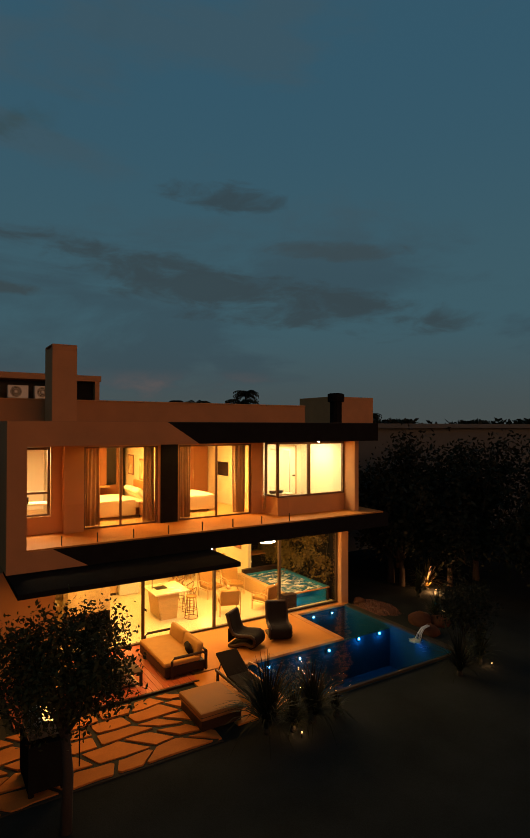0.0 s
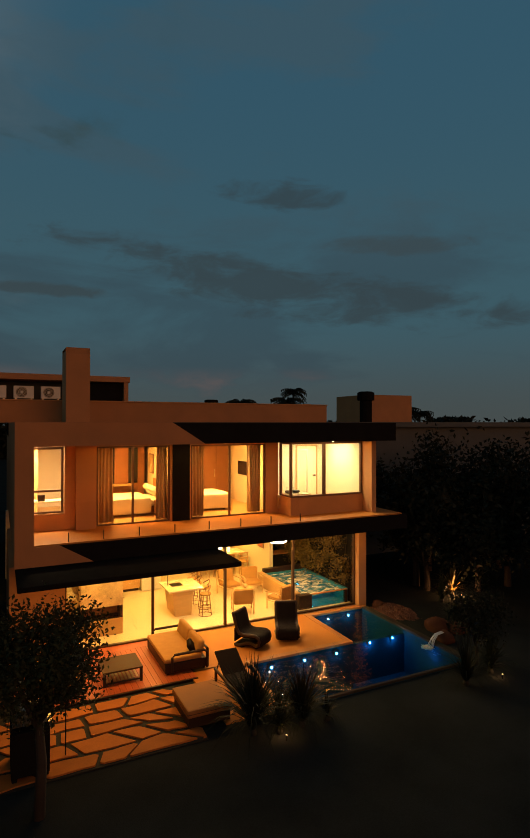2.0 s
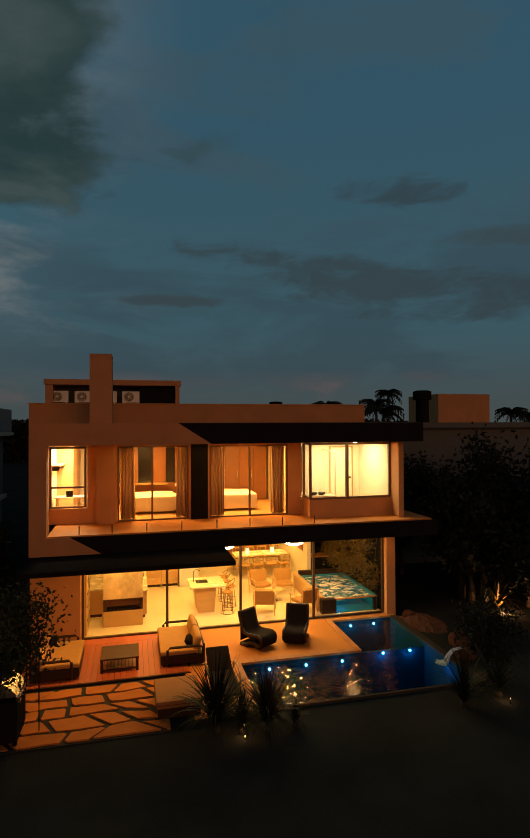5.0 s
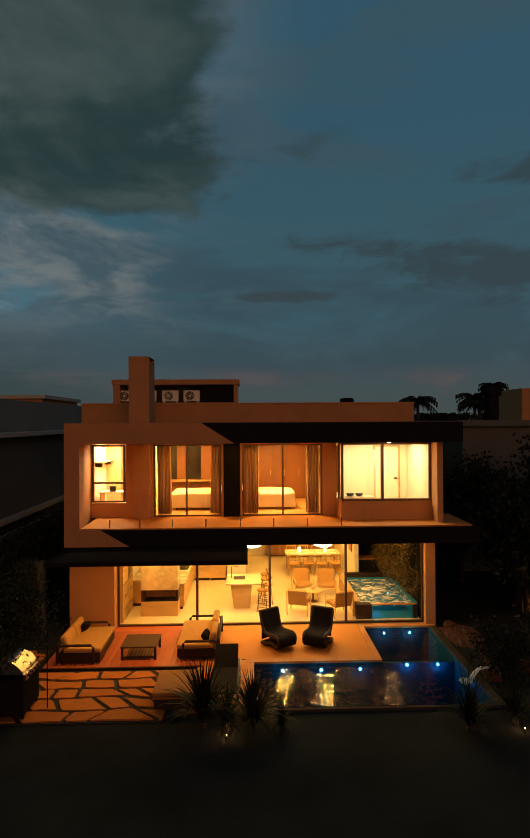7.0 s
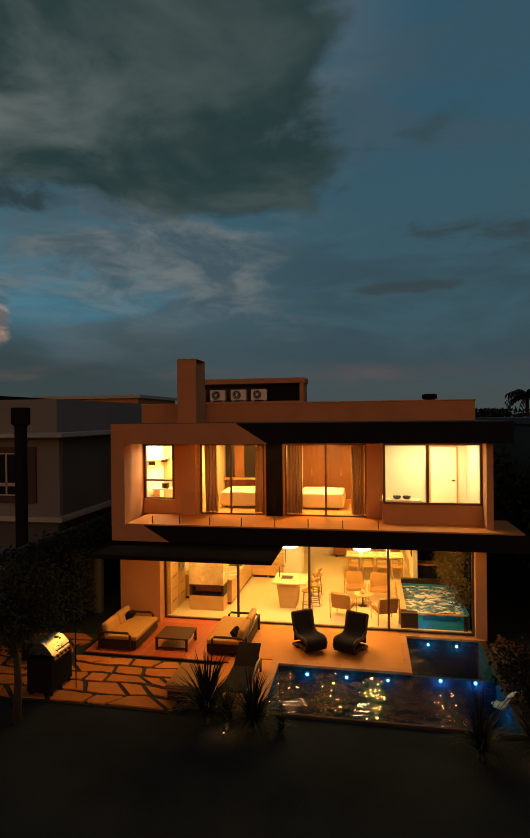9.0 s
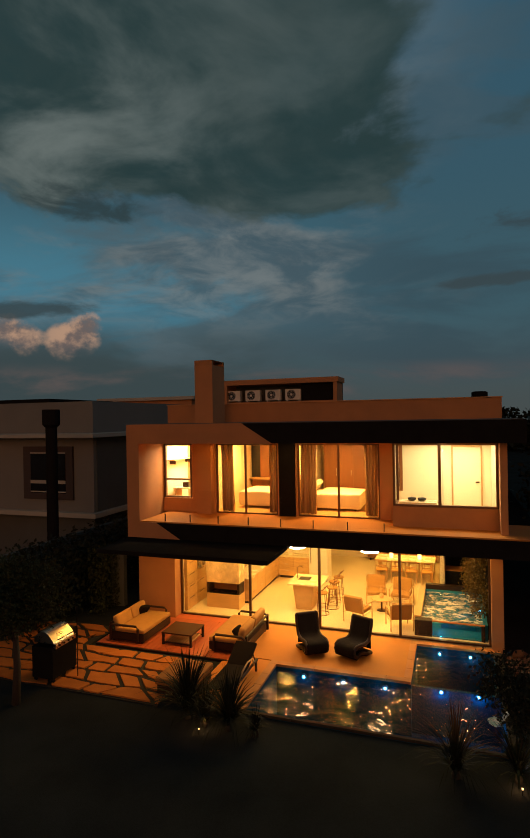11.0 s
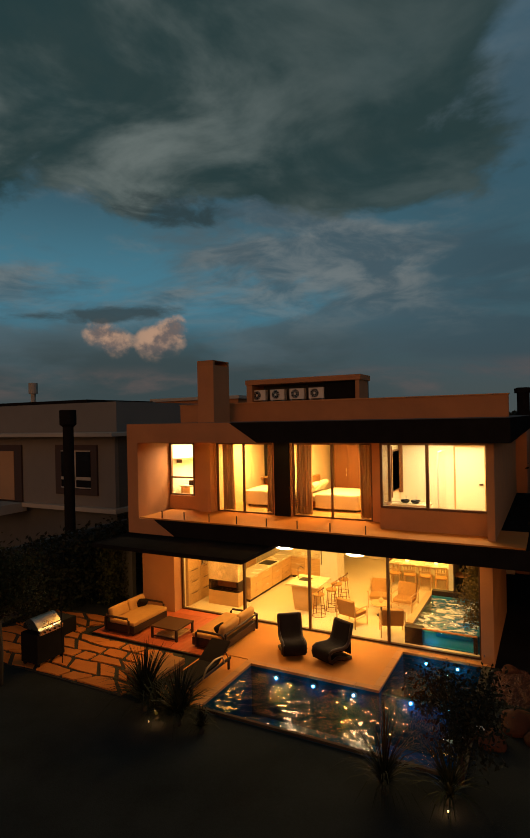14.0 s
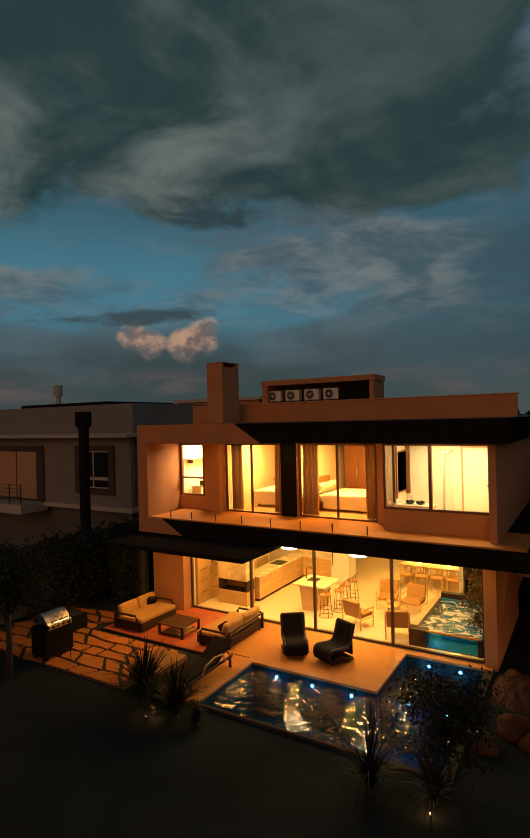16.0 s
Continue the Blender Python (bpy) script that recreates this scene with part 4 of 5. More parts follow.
# ---------- tub court behind the last pane ----------
tub = thing("hot_tub", (0, 0, .012), "raised hot tub with a turquoise glass front and wooden rim", "hot tub")
part("side_box", cube(8.78, 9.28, .36, .62, 0, .46, bev=.006), DARKWOOD, tub, "dark wooden end box")
part("rim", cube(8.76, 8.96, .62, 3.62, .0, .50, bev=.008), OAK, tub, "tan wooden rim"); part("rim", cube(8.96, 10.72, 3.45, 3.65, 0, .62, bev=.008), DARKWOOD, tub)
part("front_glass", cube(9.28, 10.62, .36, .40, .03, .45), TANKG, tub, "turquoise glass front").visible_shadow = False
part("front_cap", cube(9.28, 10.72, .34, .42, .45, .48, bev=.006), COPING, tub); part("post", cube(10.62, 10.72, .36, .46, 0, .45), DARKWOOD, tub)
part("step", cube(9.5, 10.5, 1.1, 1.5, .02, .28), TUBT, tub)
part("basin_floor", cube(8.96, 10.8, .40, 3.45, .0, .025), TUBT, tub); part("basin_wall", cube(10.68, 10.8, .46, 3.45, .025, .46), TUBT, tub); part("basin_wall", cube(8.96, 10.68, 3.38, 3.45, .025, .46), TUBT, tub)
bm = bmesh.new(); bm.faces.new([bm.verts.new(p) for p in ((8.96, .40, .40), (10.68, .40, .40), (10.68, 3.38, .40), (8.96, 3.38, .40))])
part("water", bm, TUBW, tub, "churning lit water").visible_shadow = False
# black sheet over the wall stands for the shade behind the leaves
structure("wall_trellis", cube(10.835, 10.868, .20, 5.2, 0, 2.72), BLACK, "black sheet for the shade behind the climber")
structure("wall_court", cube(9.60, 10.86, 5.2, 5.4, 0, 2.72), BLACK, "dark court wall behind the tub")
e = thing("planter_ledge", (0, 0, .012), "dark ledge with a pale top edge behind the tub", "ledge")
part("body", cube(9.6, 10.85, 4.2, 4.7, 0, .95), BLACK, e); part("top", cube(9.59, 10.86, 4.15, 4.72, .95, .99), COPING, e)


# ---------- terrace furniture ----------
def sofa(m, label, L=.92):
    """Deep outdoor sofa, back along +x, long side along y."""
    e = thing("outdoor_sofa", m, label, "sofa", "terrace sofas")
    part("base", cube(-.59, .5, -L, L, .05, .275, bev=.02), DARKWOOD, e, "dark plinth")
    part("seat_cushion", cube(-.6, .38, -L, L, .28, .40, bev=.045), FABRIC, e)
    for y in (-L / 2, L / 2):
        b = cube(-.09, .09, -L / 2 + .02, L / 2 - .02, -.19, .19, bev=.07); bmesh.ops.transform(b, matrix=pose(.36, y, .53, 0, 14, 0), verts=b.verts); part("back_cushion", b, FABRIC, e, "", True)
    b = cube(-.17, .17, -.17, .17, -.07, .07, bev=.06); bmesh.ops.transform(b, matrix=pose(.2, -L + .3, .49, 20, 55, 0), verts=b.verts); part("throw_pillow", b, DARKFAB, e, "dark throw pillow", True)
    for s in (-1, 1):
        b = bmesh.new(); tube(b, [(-.42, s * (L + .04), .05), (-.42, s * (L + .04), .44), (-.36, s * (L + .04), .50), (.42, s * (L + .04), .50), (.5, s * (L + .04), .44), (.5, s * (L + .04), .05)], .035, 8); part("armrest", b, DARKWOOD, e, "dark bent armrest")
    b = bmesh.new(); tube(b, [(.53, -L, .50), (.53, L, .50)], .03, 8); part("back_rail", b, DARKWOOD, e)
    for s in (-1, 1): part("back_post", cube(.5, .56, s * (L - .02) - .03, s * (L - .02) + .03, .05, .50), DARKWOOD, e)
    for x in (-.5, .45):
        for y in (-L + .07, L - .07): part("foot", cube(x - .03, x + .03, y - .03, y + .03, 0, .05), DARKWOOD, e)
    return e
sofa(pose(3.98, -1.45, .004), "sand-cushioned outdoor sofa with dark wooden frame, facing the table")
sofa(pose(.80, -1.72, .004, 0, 0, 180), "sand-cushioned outdoor sofa with dark wooden arms on the deck", .80)
ct = thing("coffee_table", (2.36, -1.92, .004), "dark wooden coffee table with a slatted lower shelf", "table")
part("top", cube(-.48, .48, -.44, .44, .32, .36, bev=.008), TEAK, ct, "oiled brown wooden top")
for x in (-.44, .44):
    for y in (-.40, .40): part("leg", cube(x - .03, x + .03, y - .03, y + .03, 0, .32), DARKWOOD, ct)
for i in range(9): part("slat", cube(-.36 + i * .09 - .028, -.36 + i * .09 + .028, -.36, .36, .08, .095), OAK, ct)
for y in (-.40, .40): part("stretcher", cube(-.41, .41, y - .02, y + .02, .05, .08), DARKWOOD, ct)

def lounge_chair(m):
    """Woven cantilever chair: one wide S-shaped band on a runner base; front towards -y."""
    e = thing("lounge_chair", m, "black woven S-shaped lounge chair", "chair", "woven chairs by the pool")
    prof = [(.42, .98), (.40, .95), (.34, .72), (.27, .50), (.20, .40), (.05, .37), (-.18, .40), (-.34, .41), (-.43, .36), (-.46, .26), (-.43, .15), (-.34, .10), (-.18, .16), (.0, .12), (.15, .04), (.34, .02)]
    prof = [(y, .02 + (z - .02) * .9) for y, z in prof]
    b = bmesh.new(); rows = []
    for i, (y, z) in enumerate(prof):
        w = .30 if i > 4 else .28 + .02 * i / 4
        rows.append([b.verts.new((-w + 2 * w * k / 8, y + .03 * (1 - abs(k - 4) / 4) * (1 if i < 6 else 0), z - (.03 * (1 - abs(k - 4) / 4) if 4 < i < 8 else 0))) for k in range(9)])
    for p, q in zip(rows, rows[1:]):
        for k in range(8): b.faces.new((p[k], p[k + 1], q[k + 1], q[k]))
    o = part("woven_shell", b, DARKFAB, e, "", True); md = o.modifiers.new("thick", "SOLIDIFY"); md.thickness = .10; md.offset = 0
    for s in (-1, 1):
        b = bmesh.new(); tube(b, [(s * .305, y, z + .03) for y, z in prof], .046, 10); part("side_rim", b, DARKWOOD, e, "", True)
    b = bmesh.new(); tube(b, [(-.305, .42, .90), (.305, .42, .90)], .046, 8); part("top_rim", b, DARKWOOD, e)
    b = bmesh.new(); tube(b, [(-.30, .34, .05), (.30, .34, .05)], .046, 8); part("floor_bar", b, DARKWOOD, e)
    part("back_panel", cube(-.27, .27, .36, .40, .12, .5, bev=.015), DARKFAB, e)
    return e
lc = lounge_chair(pose(6.13, -1.52, .0, 0, 0, 34)); copy_thing(lc, pose(7.32, -1.46, .0, 0, 0, -24))

db = thing("daybed", (3.66, -4.34, -.01), "low square daybed with a tan cushion on a dark base", "daybed")
part("base", cube(-.46, .46, -.54, .54, .0, .22, bev=.01), DARKWOOD, db, "dark recessed base"); part("cushion", cube(-.5, .5, -.58, .58, .22, .38, bev=.035), VINYL, db); part("piping", cube(-.504, .504, -.584, .584, .295, .305), DARKWOOD, db)
sl = thing("sun_lounger", pose(4.76, -3.86, -.015), "dark woven sun lounger with a raised back and curved arm", "sun lounger")
for x in (-.3, .3): part("side_rail", cube(x - .025, x + .025, -1.0, .85, .24, .30, bev=.008), DARKWOOD, sl)
for x in (-.3, .3):
    for y in (-.9, .75): part("leg", cube(x - .025, x + .025, y - .03, y + .03, 0, .24), DARKWOOD, sl)
part("mattress", cube(-.28, .28, -1.0, .25, .29, .35, bev=.02), DARKFAB, sl)
b = cube(-.29, .29, -.03, .03, 0, .72, bev=.02); bmesh.ops.transform(b, matrix=pose(0, .25, .32, -62, 0, 0), verts=b.verts); part("backrest", b, DARKFAB, sl)
b = bmesh.new(); tube(b, [(.34, .5, .25), (.36, .35, .50), (.36, .0, .55), (.36, -.35, .48), (.34, -.5, .28)], .02, 8); part("arm", b, OAK, sl, "curved wooden arm", True)
b = bmesh.new(); tube(b, [(-.25, .80, .27), (-.25, .66, .50)], .015, 6); tube(b, [(.25, .80, .27), (.25, .66, .50)], .015, 6); part("prop", b, DARKWOOD, sl)
# barbecue at the edge of the paving
g = thing("barbecue", (.16, -4.78, -.02), "stainless barbecue grill with a rounded hood on a dark cart", "barbecue")
part("cart", cube(-.32, .32, -.45, .45, .1, .88, bev=.015), BLACK, g)
b = prism(bmesh.new(), [(-.30, .96)] + [(-.30 + .58 * (k / 10), .96 + .28 * math.sin(math.pi * (.12 + .82 * k / 10))) for k in range(11)] + [(.30, .96)], "y", -.38, .38); part("hood", b, STEEL, g, "rounded steel hood")
part("control_panel", cube(.28, .36, -.38, .38, .84, .96, bev=.01), STEEL, g)
for y in (-.24, -.08, .08, .24):
    b = bmesh.new(); tube(b, [(.36, y, .90), (.39, y, .90)], .025, 10); part("knob", b, BLACK, g)
b = bmesh.new(); tube(b, [(.34, -.3, 1.06), (.38, -.3, 1.06), (.38, .3, 1.06), (.34, .3, 1.06)], .012, 6); part("handle", b, BLACK, g)
for x in (-.26, .26):
    for y in (-.38, .38):
        b = bmesh.new(); tube(b, [(x, y - .02, .05), (x, y + .02, .05)], .05, 12); part("wheel", b, BLACK, g)
# light and thin pole added to account for the lit barbecue hood
point("barbecue_fill", .75, -4.72, 1.78, .9, (1, .62, .28), .05)
e = thing("bollard_lamp", (.80, -4.70, -.02), "thin dark pole added beside the barbecue", "lamp")
b = bmesh.new(); tube(b, [(0, 0, 0), (0, 0, 1.72)], .012, 6); part("pole", b, BLACK, e); part("head", lathe(bmesh.new(), [(.03, 1.70), (.035, 1.72), (.01, 1.80)]), BLACK, e)


# ---------- planting ----------
def leaf_mesh(name, pts, size, m, rng, flat=.0, long=1.0):
    """Many small folded leaves, one four-cornered blade at each point."""
    n = len(pts); d = rng.normal(size=(n, 3)); d[:, 2] *= 1 - flat; d /= np.linalg.norm(d, axis=1)[:, None]
    u = np.cross(d, rng.normal(size=(n, 3))); u /= np.linalg.norm(u, axis=1)[:, None]; s = size * rng.uniform(.6, 1.35, (n, 1))
    v = np.stack([pts - d * s * long, pts + u * s * .5, pts + d * s * long, pts - u * s * .5], 1).reshape(-1, 3)
    me = bpy.data.meshes.new(name); me.from_pydata(v.tolist(), [], [(4 * i, 4 * i + 1, 4 * i + 2, 4 * i + 3) for i in range(n)]); me.materials.append(m)
    return me


def clumps(rng, centres, spread, n):
    c = np.array(centres)[rng.integers(0, len(centres), n)]
    return c + rng.normal(size=(n, 3)) * spread


def tree(x, y, h, crown_r, label, m, n=2600, seed=1, leaf=.05, z0=-.06, clear=.45, squash=.8):
    rng = np.random.default_rng(seed)
    e = thing("tree", (x, y, z0), label, "tree", "garden trees")
    b = bmesh.new(); top = h * clear
    tube(b, [(0, 0, 0), (.04, .02, top * .5), (-.02, .03, top)], h * .028, 8, h * .018)
    tips = []
    for k in range(9):
        a = k * 2.4 + rng.uniform(-.4, .4); r = crown_r * rng.uniform(.35, .95); zt = top + (h - top) * rng.uniform(.15, .85)
        tip = (r * math.cos(a), r * math.sin(a), zt); tips.append(tip)
        tube(b, [(-.02, .03, top * rng.uniform(.8, 1)), (tip[0] * .5, tip[1] * .5, (top + zt) / 2 + .05), tip], h * .012, 6, h * .003)
    part("trunk", b, BARK, e, "", True)
    cs = tips + [tuple(rng.normal(size=3) * (crown_r * .45, crown_r * .45, (h - top) * .22) + (0, 0, (h + top) / 2)) for _ in range(22)]
    o = new("crown", leaf_mesh("crown", clumps(rng, cs, crown_r * .19, n), leaf, m, rng)); o.parent = e
    return e


def spiky(x, y, label, n=60, h=1.2, seed=1, m=LEAF, z0=-.06, w=.03, name="yucca"):
    rng = np.random.default_rng(seed); b = bmesh.new()
    for i in range(n):
        a = rng.uniform(0, 6.283); lean = rng.uniform(.05, 1.25) ** 1.0; L = h * rng.uniform(.6, 1.1); pts = []
        for k in range(5):
            t = k / 4; th = lean * (.35 + .9 * t)
            pts.append((math.sin(th) * L * t * .8, math.cos(min(th, 1.9)) * L * t + .05))
        side = Vector((-math.sin(a), math.cos(a), 0)); rows = []
        for k, (r, z) in enumerate(pts):
            p = Vector((r * math.cos(a), r * math.sin(a), max(.01, z))); ww = w * (1 - (k / 4) ** 2) + .002
            rows.append((b.verts.new(p - side * ww), b.verts.new(p + side * ww)))
        for p, q in zip(rows, rows[1:]): b.faces.new((p[0], p[1], q[1], q[0]))
    e = thing(name, (x, y, z0), label, "plant", "spiky garden plants")
    part("leaf_rosette", b, m, e); part("root_crown", lathe(bmesh.new(), [(.07, 0), (.08, .06), (.03, .16)]), SOIL, e)


def palm(x, y, h, r, seed, label):
    rng = np.random.default_rng(seed); e = thing("palm_tree", (x, y, -.06), label, "palm tree", "distant palms")
    b = bmesh.new(); tube(b, [(0, 0, 0), (.1, 0, h * .5), (0, .1, h)], .22, 8, .14); part("trunk", b, BARK, e)
    b = bmesh.new()
    for i in range(40):
        a = i * 2.4; el = rng.uniform(.1, 1.5); prev = None
        for k in range(9):
            t = k / 8; p = Vector((math.cos(a) * r * t * math.cos(el * (1 - t)), math.sin(a) * r * t * math.cos(el * (1 - t)), h + r * .85 * math.sin(el) * t * 1.4 - r * .95 * t * t))
            if prev is not None:
                d = (p - prev).normalized(); s = d.cross(Vector((0, 0, 1))).normalized() * r * .26 * (1.1 - t)
                for q in (s, -s):
                    f = prev + q + Vector((0, 0, -.16 * r)); b.faces.new([b.verts.new(v) for v in (prev, p, f + d * .12 * r)])
            prev = p
    part("fronds", b, LEAF_UNLIT, e)


tree(.24, -6.20, 3.45, .97, "small garden tree with a dense round crown by the paving", LEAF, 11000, 3, .042, clear=.5)
spiky(4.86, -5.75, "spiky yucca lit from its foot beside the pool", 150, .95, 5, LEAF, w=.018)
spiky(4.35, -5.55, "dark spiky yucca behind the daybed", 240, 1.50, 6, LEAF_UNLIT, w=.020)
spiky(5.40, -5.72, "dark spiky yucca at the pool corner", 220, 1.20, 7, LEAF_UNLIT, w=.020)
spiky(6.0, -5.75, "dark grassy clump at the pool edge", 80, .55, 8, LEAF_UNLIT, w=.018, name="grass_clump")
spiky(14.85, -.45, "strap-leaved plant glowing above a garden spot", 60, 1.25, 9, LEAF_LIT, w=.045)
spiky(13.9, -.9, "dark strap-leaved garden plant", 60, 1.1, 10)
spiky(12.5, -2.9, "dark strap-leaved garden plant", 60, .9, 11)
spiky(9.9, -5.9, "tall dark ornamental grass before the pool", 130, 1.3, 12, LEAF_UNLIT, w=.014, name="ornamental_grass")
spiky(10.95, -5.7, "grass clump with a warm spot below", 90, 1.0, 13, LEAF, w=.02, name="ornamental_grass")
tree(11.05, -5.15, 2.0, .75, "small-leaved shrub overhanging the pool corner", LEAF_UNLIT, 3600, 14, .045, clear=.3)
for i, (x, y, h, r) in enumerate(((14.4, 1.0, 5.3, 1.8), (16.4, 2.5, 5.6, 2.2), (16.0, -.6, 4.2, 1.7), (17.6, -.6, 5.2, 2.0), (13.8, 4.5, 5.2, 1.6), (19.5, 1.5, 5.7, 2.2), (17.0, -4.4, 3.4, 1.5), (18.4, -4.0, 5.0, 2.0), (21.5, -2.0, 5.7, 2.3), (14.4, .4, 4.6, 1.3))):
    tree(x, y, h, r, "dark dense tree at the garden boundary", LEAF_UNLIT, 4200, 30 + i, .11, clear=.22)
# lit climber in the tub court
rng = np.random.default_rng(77)
mid = np.stack([rng.uniform(10.35, 10.80, 130), rng.uniform(.30, 5.0, 130), rng.uniform(.75, 2.60, 130)], 1)
pts = clumps(rng, mid, .12, 14000); pts = pts[(pts[:, 0] < 10.83) & (pts[:, 1] > .2) & (pts[:, 2] < 2.70)]
pts = pts[(np.sin(pts[:, 1] * 5) * .25 + np.sin(pts[:, 2] * 6 + pts[:, 1] * 3) * .25 + rng.uniform(0, 1, len(pts))) > .25]
e = thing("climbing_plant", (0, 0, 0), "olive leafy climber covering the court wall", "plant")
o = new("foliage", leaf_mesh("foliage", pts, .042, LEAF_LIT, rng)); o.parent = e
b = bmesh.new()
for k in range(5): tube(b, [(10.82, .6 + k * .9, .0), (10.80, .7 + k * .9, 1.2), (10.82, .5 + k * .95, 2.5)], .015, 5)
part("stem", b, BARK, e)
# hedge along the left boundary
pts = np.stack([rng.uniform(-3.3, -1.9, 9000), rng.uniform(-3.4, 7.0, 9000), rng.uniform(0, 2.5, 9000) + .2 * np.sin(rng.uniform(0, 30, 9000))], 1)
tagged(new("hedge", leaf_mesh("hedge", pts, .09, LEAF_UNLIT, rng)), "dark clipped hedge along the garden boundary", "hedge", "", "stuff")
pts = np.stack([rng.uniform(-1.75, -1.25, 1500), rng.uniform(-.9, .3, 1500), rng.uniform(0, 2.2, 1500)], 1)
tagged(new("hedge", leaf_mesh("hedge", pts, .06, LEAF, rng)), "ivy clump hanging over the garden wall", "hedge", "", "stuff")
structure("garden_wall", cube(-1.62, -1.12, .3, .5, -.06, 2.0), GREYD, "short rendered garden wall")
structure("boundary_wall", cube(-3.6, -3.45, -8, 8, -.06, 2.3), GREYD, "dark boundary wall behind the hedge")
e = thing("planter", (-1.05, -3.2, -.05), "dark square planter by the paving", "planter")
part("box", cube(-.42, .42, -.35, .35, 0, .5, bev=.02), BLACK, e); part("soil", cube(-.38, .38, -.31, .31, .5, .51), SOIL, e)
# red bark bed and boulders by the spa
b = bmesh.new(); bmesh.ops.create_grid(b, x_segments=60, y_segments=90, size=1)
for v in b.verts:
    v.co = Vector((11.75 + v.co.x * .6, -.95 + v.co.y * 1.0, -.06 + .05 * noise.noise(v.co * 4) + .035 * noise.noise(v.co * 19) + .13 * (1 - v.co.length_squared)))
structure("flower_bed", b, REDSOIL, "mounded red bark bed beside the spa")
def boulder(x, y, r, seed):
    b = bmesh.new(); bmesh.ops.create_icosphere(b, subdivisions=3, radius=r)
    for v in b.verts: v.co = v.co * (1 + .28 * noise.noise(v.co / r * 1.3 + Vector((seed, 0, 0)))); v.co.z *= .7
    bmesh.ops.translate(b, verts=b.verts, vec=(x, y, r * .35 - .06))
    solid("boulder", b, ROCK, "rounded reddish garden boulder by the pool", "boulder", "garden boulders", True)
for x, y, r, s in ((11.85, -2.85, .36, 1), (12.3, -3.25, .30, 2), (11.42, -3.62, .28, 3), (11.55, -.3, .2, 4)): boulder(x, y, r, s)
def spike(x, y):
    e = thing("garden_spot", (x, y, -.06), "small warm garden spotlight on a spike", "spotlight", "garden spots")
    b = bmesh.new(); tube(b, [(0, 0, 0), (0, 0, .1)], .01, 6); part("spike", b, BLACK, e); part("lens", lathe(bmesh.new(), [(.012, .1), (.014, .125), (.008, .13)]), LAMPSOFT, e, "glowing lens")
for x, y in ((4.86, -6.05), (14.85, -.9), (10.98, -6.05)): spike(x, y)
# little waterfall from the boulder into the pool
e = thing("waterfall", (11.2, -3.66, 0), "thin white water spout falling from a boulder into the pool", "waterfall")
b = bmesh.new()
for k in range(5): tube(b, [(.10, (k - 2) * .028, .24), (-.14, (k - 2) * .03, .21), (-.28, (k - 2) * .036 + .01 * (k % 2), .08), (-.36, (k - 2) * .05, -.09)], .008 + .004 * (k % 2), 6, .014)
part("jet", b, FOAM, e, "", True)
b = bmesh.new(); bmesh.ops.create_icosphere(b, subdivisions=4, radius=.2)
for v in b.verts: v.co = Vector((v.co.x * (.75 + .5 * noise.noise(v.co * 9)) - .46, v.co.y * (.8 + .6 * noise.noise(v.co * 11)), -.105 + .12 * v.co.z + .03 * noise.noise(v.co * 24)))
part("foam", b, FOAM, e, "churned white foam", True)

# ---------- neighbours and distance ----------
h = thing("house", (0, 0, -.06), "grey rendered flat-roofed house with a brown window", "house", "neighbouring houses")
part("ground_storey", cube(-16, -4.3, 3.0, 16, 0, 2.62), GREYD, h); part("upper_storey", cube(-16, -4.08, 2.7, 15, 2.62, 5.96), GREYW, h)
part("ledge", cube(-16, -3.85, 2.45, 15, 2.58, 2.78, bev=.01), GREYT, h, "pale string course"); part("eave", cube(-16, -3.5, 1.9, 15, 5.90, 6.06, bev=.01), GREYT, h, "pale roof edge")
part("attic", cube(-17, -4.6, 3.4, 20, 6.06, 7.42), GREYW, h)
# thin darker sheet over the side wall stands for its shade
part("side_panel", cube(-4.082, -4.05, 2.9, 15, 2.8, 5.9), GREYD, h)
wn = part("window", cube(-7.6, -5.05, 2.60, 2.72, 3.28, 5.52, bev=.01), FRAMEB, h, "brown window surround")
part("pane", cube(-7.2, -5.4, 2.585, 2.60, 3.55, 5.25), SCREEN, wn)
for z in (5.22, 3.95, 3.58): part("bar", cube(-7.2, -5.4, 2.57, 2.585, z, z + (.14 if z == 3.95 else .05)), GREYT, wn)
for x in (-6.35,): part("bar", cube(x, x + .07, 2.57, 2.585, 3.63, 5.22), GREYT, wn)
dw = part("balcony_door", cube(-13.9, -9.9, 2.60, 2.72, 2.78, 5.50, bev=.01), FRAMEB, h, "brown door surround")
for x in (-13.5, -11.9): part("blind", cube(x, x + 1.5, 2.58, 2.60, 2.85, 5.2), BLIND, dw, "closed cream blind")
bl = part("balcony", cube(-14.2, -9.7, 1.2, 2.7, 2.35, 2.78, bev=.01), GREYT, h, "projecting balcony slab")
for k in range(6): part("post", cube(-14.1 + k * .86, -14.06 + k * .86, 1.25, 1.29, 2.78, 3.75), BRONZE, bl)
for k in range(5): part("rail", cube(-14.1, -9.78, 1.25, 1.28, 2.95 + k * .19, 2.975 + k * .19), BRONZE, bl)
part("tank_roof", cube(-17, -9.5, 6.5, 12, 7.42, 7.75), BLACK, h)
part("flue", lathe(bmesh.new(), [(.15, 7.5), (.15, 8.4), (.28, 8.42), (.28, 9.1)], -16.7, 9, 14), GREYT, h, "pale capped flue")
fl = thing("flue_pipe", (-3.80, -.10, -.06), "tall black metal flue with a wide cap", "flue")
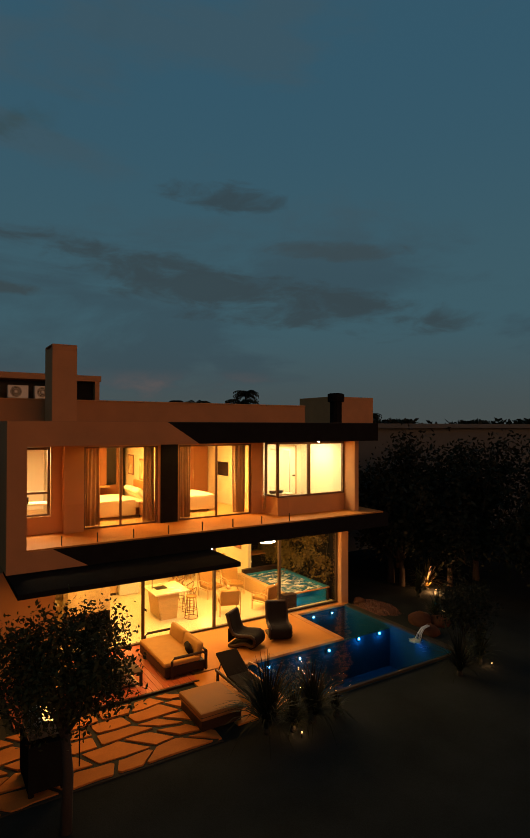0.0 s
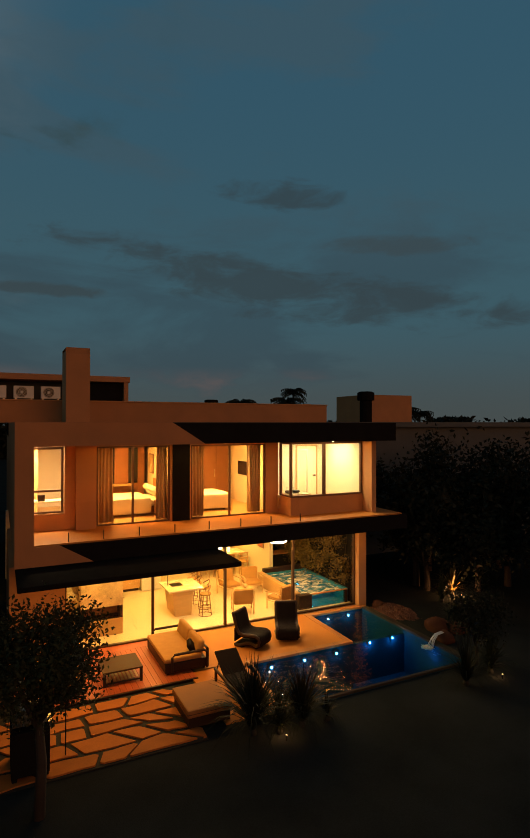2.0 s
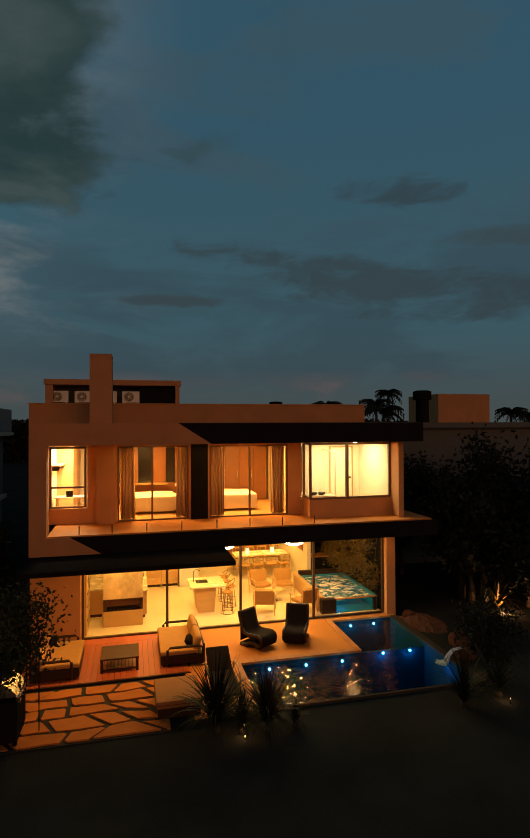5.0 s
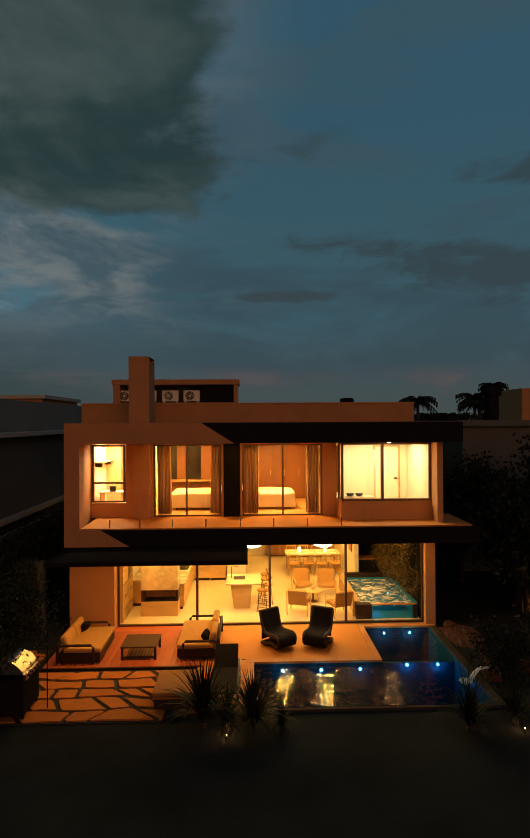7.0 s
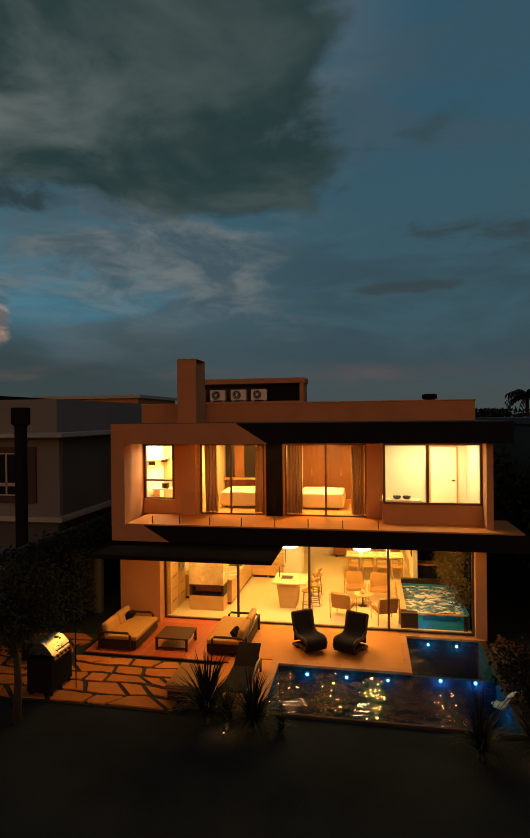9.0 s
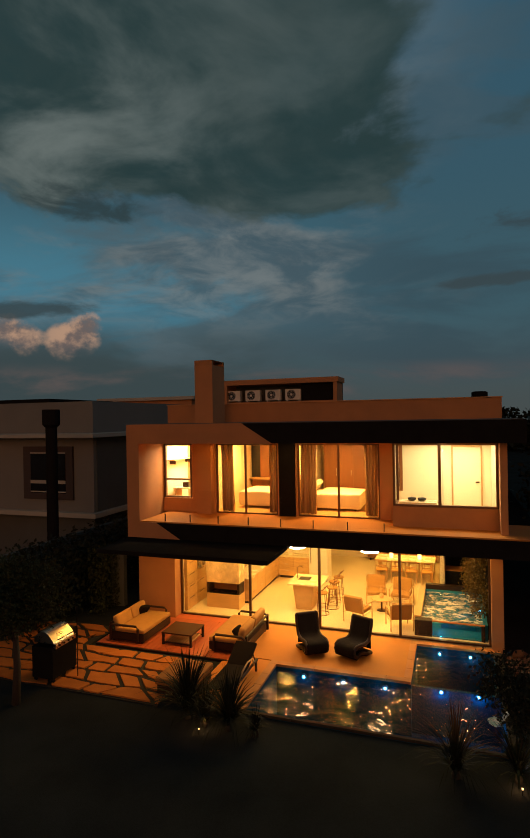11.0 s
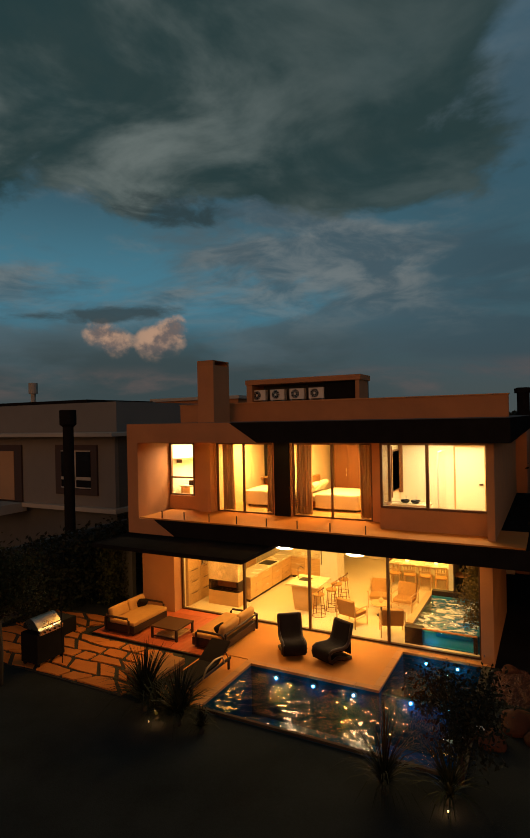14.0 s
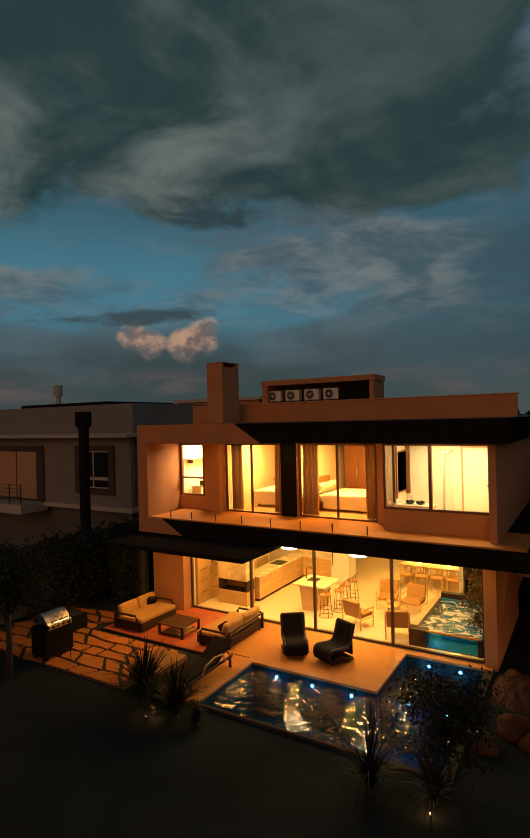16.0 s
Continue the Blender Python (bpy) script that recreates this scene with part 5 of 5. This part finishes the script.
b = bmesh.new(); tube(b, [(0, 0, 0), (0, 0, 6.45)], .20, 14); part("pipe", b, BLACK, fl); part("cap", lathe(bmesh.new(), [(.2, 6.35), (.31, 6.45), (.31, 6.98), (.29, 7.0)], 0, 0, 14), BLACK, fl)
h = thing("house", (0, 0, -.06), "low reddish roof block behind the terrace house", "house", "neighbouring houses")
part("wall", cube(-17.4, -9.2, 22, 30, 0, 8.15), STUCCO, h); part("roof", cube(-17.7, -8.9, 21.7, 30, 8.15, 8.40), GREYT, h)
h = thing("house", (0, 0, -.06), "dark house with a flat roof and a water tank block", "house", "neighbouring houses")
part("wall", cube(14.5, 34, 6, 20, 0, 6.2), GREYD, h); part("roof", cube(14.2, 34.3, 5.7, 20, 6.2, 6.45), GREYD, h); part("tank_block", cube(19.9, 23.3, 11.5, 15, 6.45, 8.15, bev=.02), STUCCO, h, "terracotta rooftop block")
part("flue", lathe(bmesh.new(), [(.3, 6.45), (.3, 7.5), (.42, 7.52), (.42, 7.9), (.3, 7.95)], 15.9, 6.3, 12), BLACK, h, "black capped flue")
h = thing("house", (0, 0, -.06), "distant dark flat-roofed house", "house", "neighbouring houses")
part("wall", cube(-45, -22, 40, 60, 0, 7.0), GREYD, h); part("roof", cube(-45.4, -21.6, 39.6, 60, 7.0, 7.4), GREYT, h)
palm(35.5, 49.2, 10.5, 1.8, 1, "distant palm tree against the dusk sky")
for i, (x, y, hh) in enumerate(((22, 36, 8.2), (26, 31, 7.6), (28.5, 38, 8.6), (47, 40, 7.8), (52, 43, 7.5))): palm(x, y, hh, 1.9, 3 + i, "distant palm tree over the roofs")
rng = np.random.default_rng(5)
far = np.concatenate([np.stack([np.full(1400, 95.0) * np.sin(a) + rng.normal(0, 2.4, 1400), 95 * np.cos(a) + rng.normal(0, 2, 1400), rng.uniform(0, 1, 1400) ** .8 * hh * 2.1], 1) for a, hh in zip(np.linspace(-.95, 1.25, 44), rng.uniform(2.4, 3.8, 44))])
tagged(new("distant_trees", leaf_mesh("distant_trees", far, .55, LEAF_UNLIT, rng)), "dark band of distant trees on the horizon", "woods", "", "stuff")

# ---------- irregular flagstones ----------
paving = tagged(new("paving"), "irregular flagstones with dark grassy joints", "", "", "structure")
rs = random.Random(21)
ROWS_Y = [-5.32, -4.82, -4.30, -3.86, -3.38, -2.93, -2.45, -1.98, -1.60]
def course(j, x):
    """Height of the wavy joint above course j."""
    return ROWS_Y[j] + (.0 if j in (0, 5) and x > -.3 else .10 * noise.noise(Vector((x * 1.3, j * 3.7, .5))) + .05 * math.sin(x * 2.1 + j * 2.0))
for j in range(len(ROWS_Y) - 1):
    x, end = -3.0 + rs.uniform(0, .3), 3.5 if j < 5 else -.35
    lean = rs.uniform(-.2, .2)
    while x < end - .3:
        w = min(rs.uniform(.55, 1.12), end - x); nxt = rs.uniform(-.24, .24); g = .050
        lo = [(x + lean + g + (w + nxt - lean - 2 * g) * k / 4, course(j, x + w * k / 4) + g + rs.uniform(-.012, .012)) for k in range(5)]
        hi = [(x - lean + g + (w - nxt + lean - 2 * g) * k / 4, course(j + 1, x + w * k / 4) - g + rs.uniform(-.012, .012)) for k in range(5)]
        cut = rs.uniform(.03, .08)
        poly = [(lo[0][0] + cut, lo[0][1])] + lo[1:] + [(hi[4][0], hi[4][1] - cut)] + [(hi[4][0] - cut, hi[4][1])] + hi[3::-1] + [(lo[0][0], lo[0][1] + cut)]
        cx, cy = sum(p[0] for p in poly) / len(poly), sum(p[1] for p in poly) / len(poly)
        b = prism(bmesh.new(), [(p[0] - cx, p[1] - cy) for p in poly], "z", -.06, rs.uniform(-.014, .004))
        part("flagstone", b, STONE, paving).location = (cx, cy, 0)
        x, lean = x + w, nxt
structure("joint_bed", cube(-3.05, 3.46, -5.33, -2.87, -.06, -.035), SOIL, "dark grassy joints between flagstones")
structure("joint_bed_side", cube(-3.3, -.2, -2.87, -1.5, -.06, -.036), SOIL)
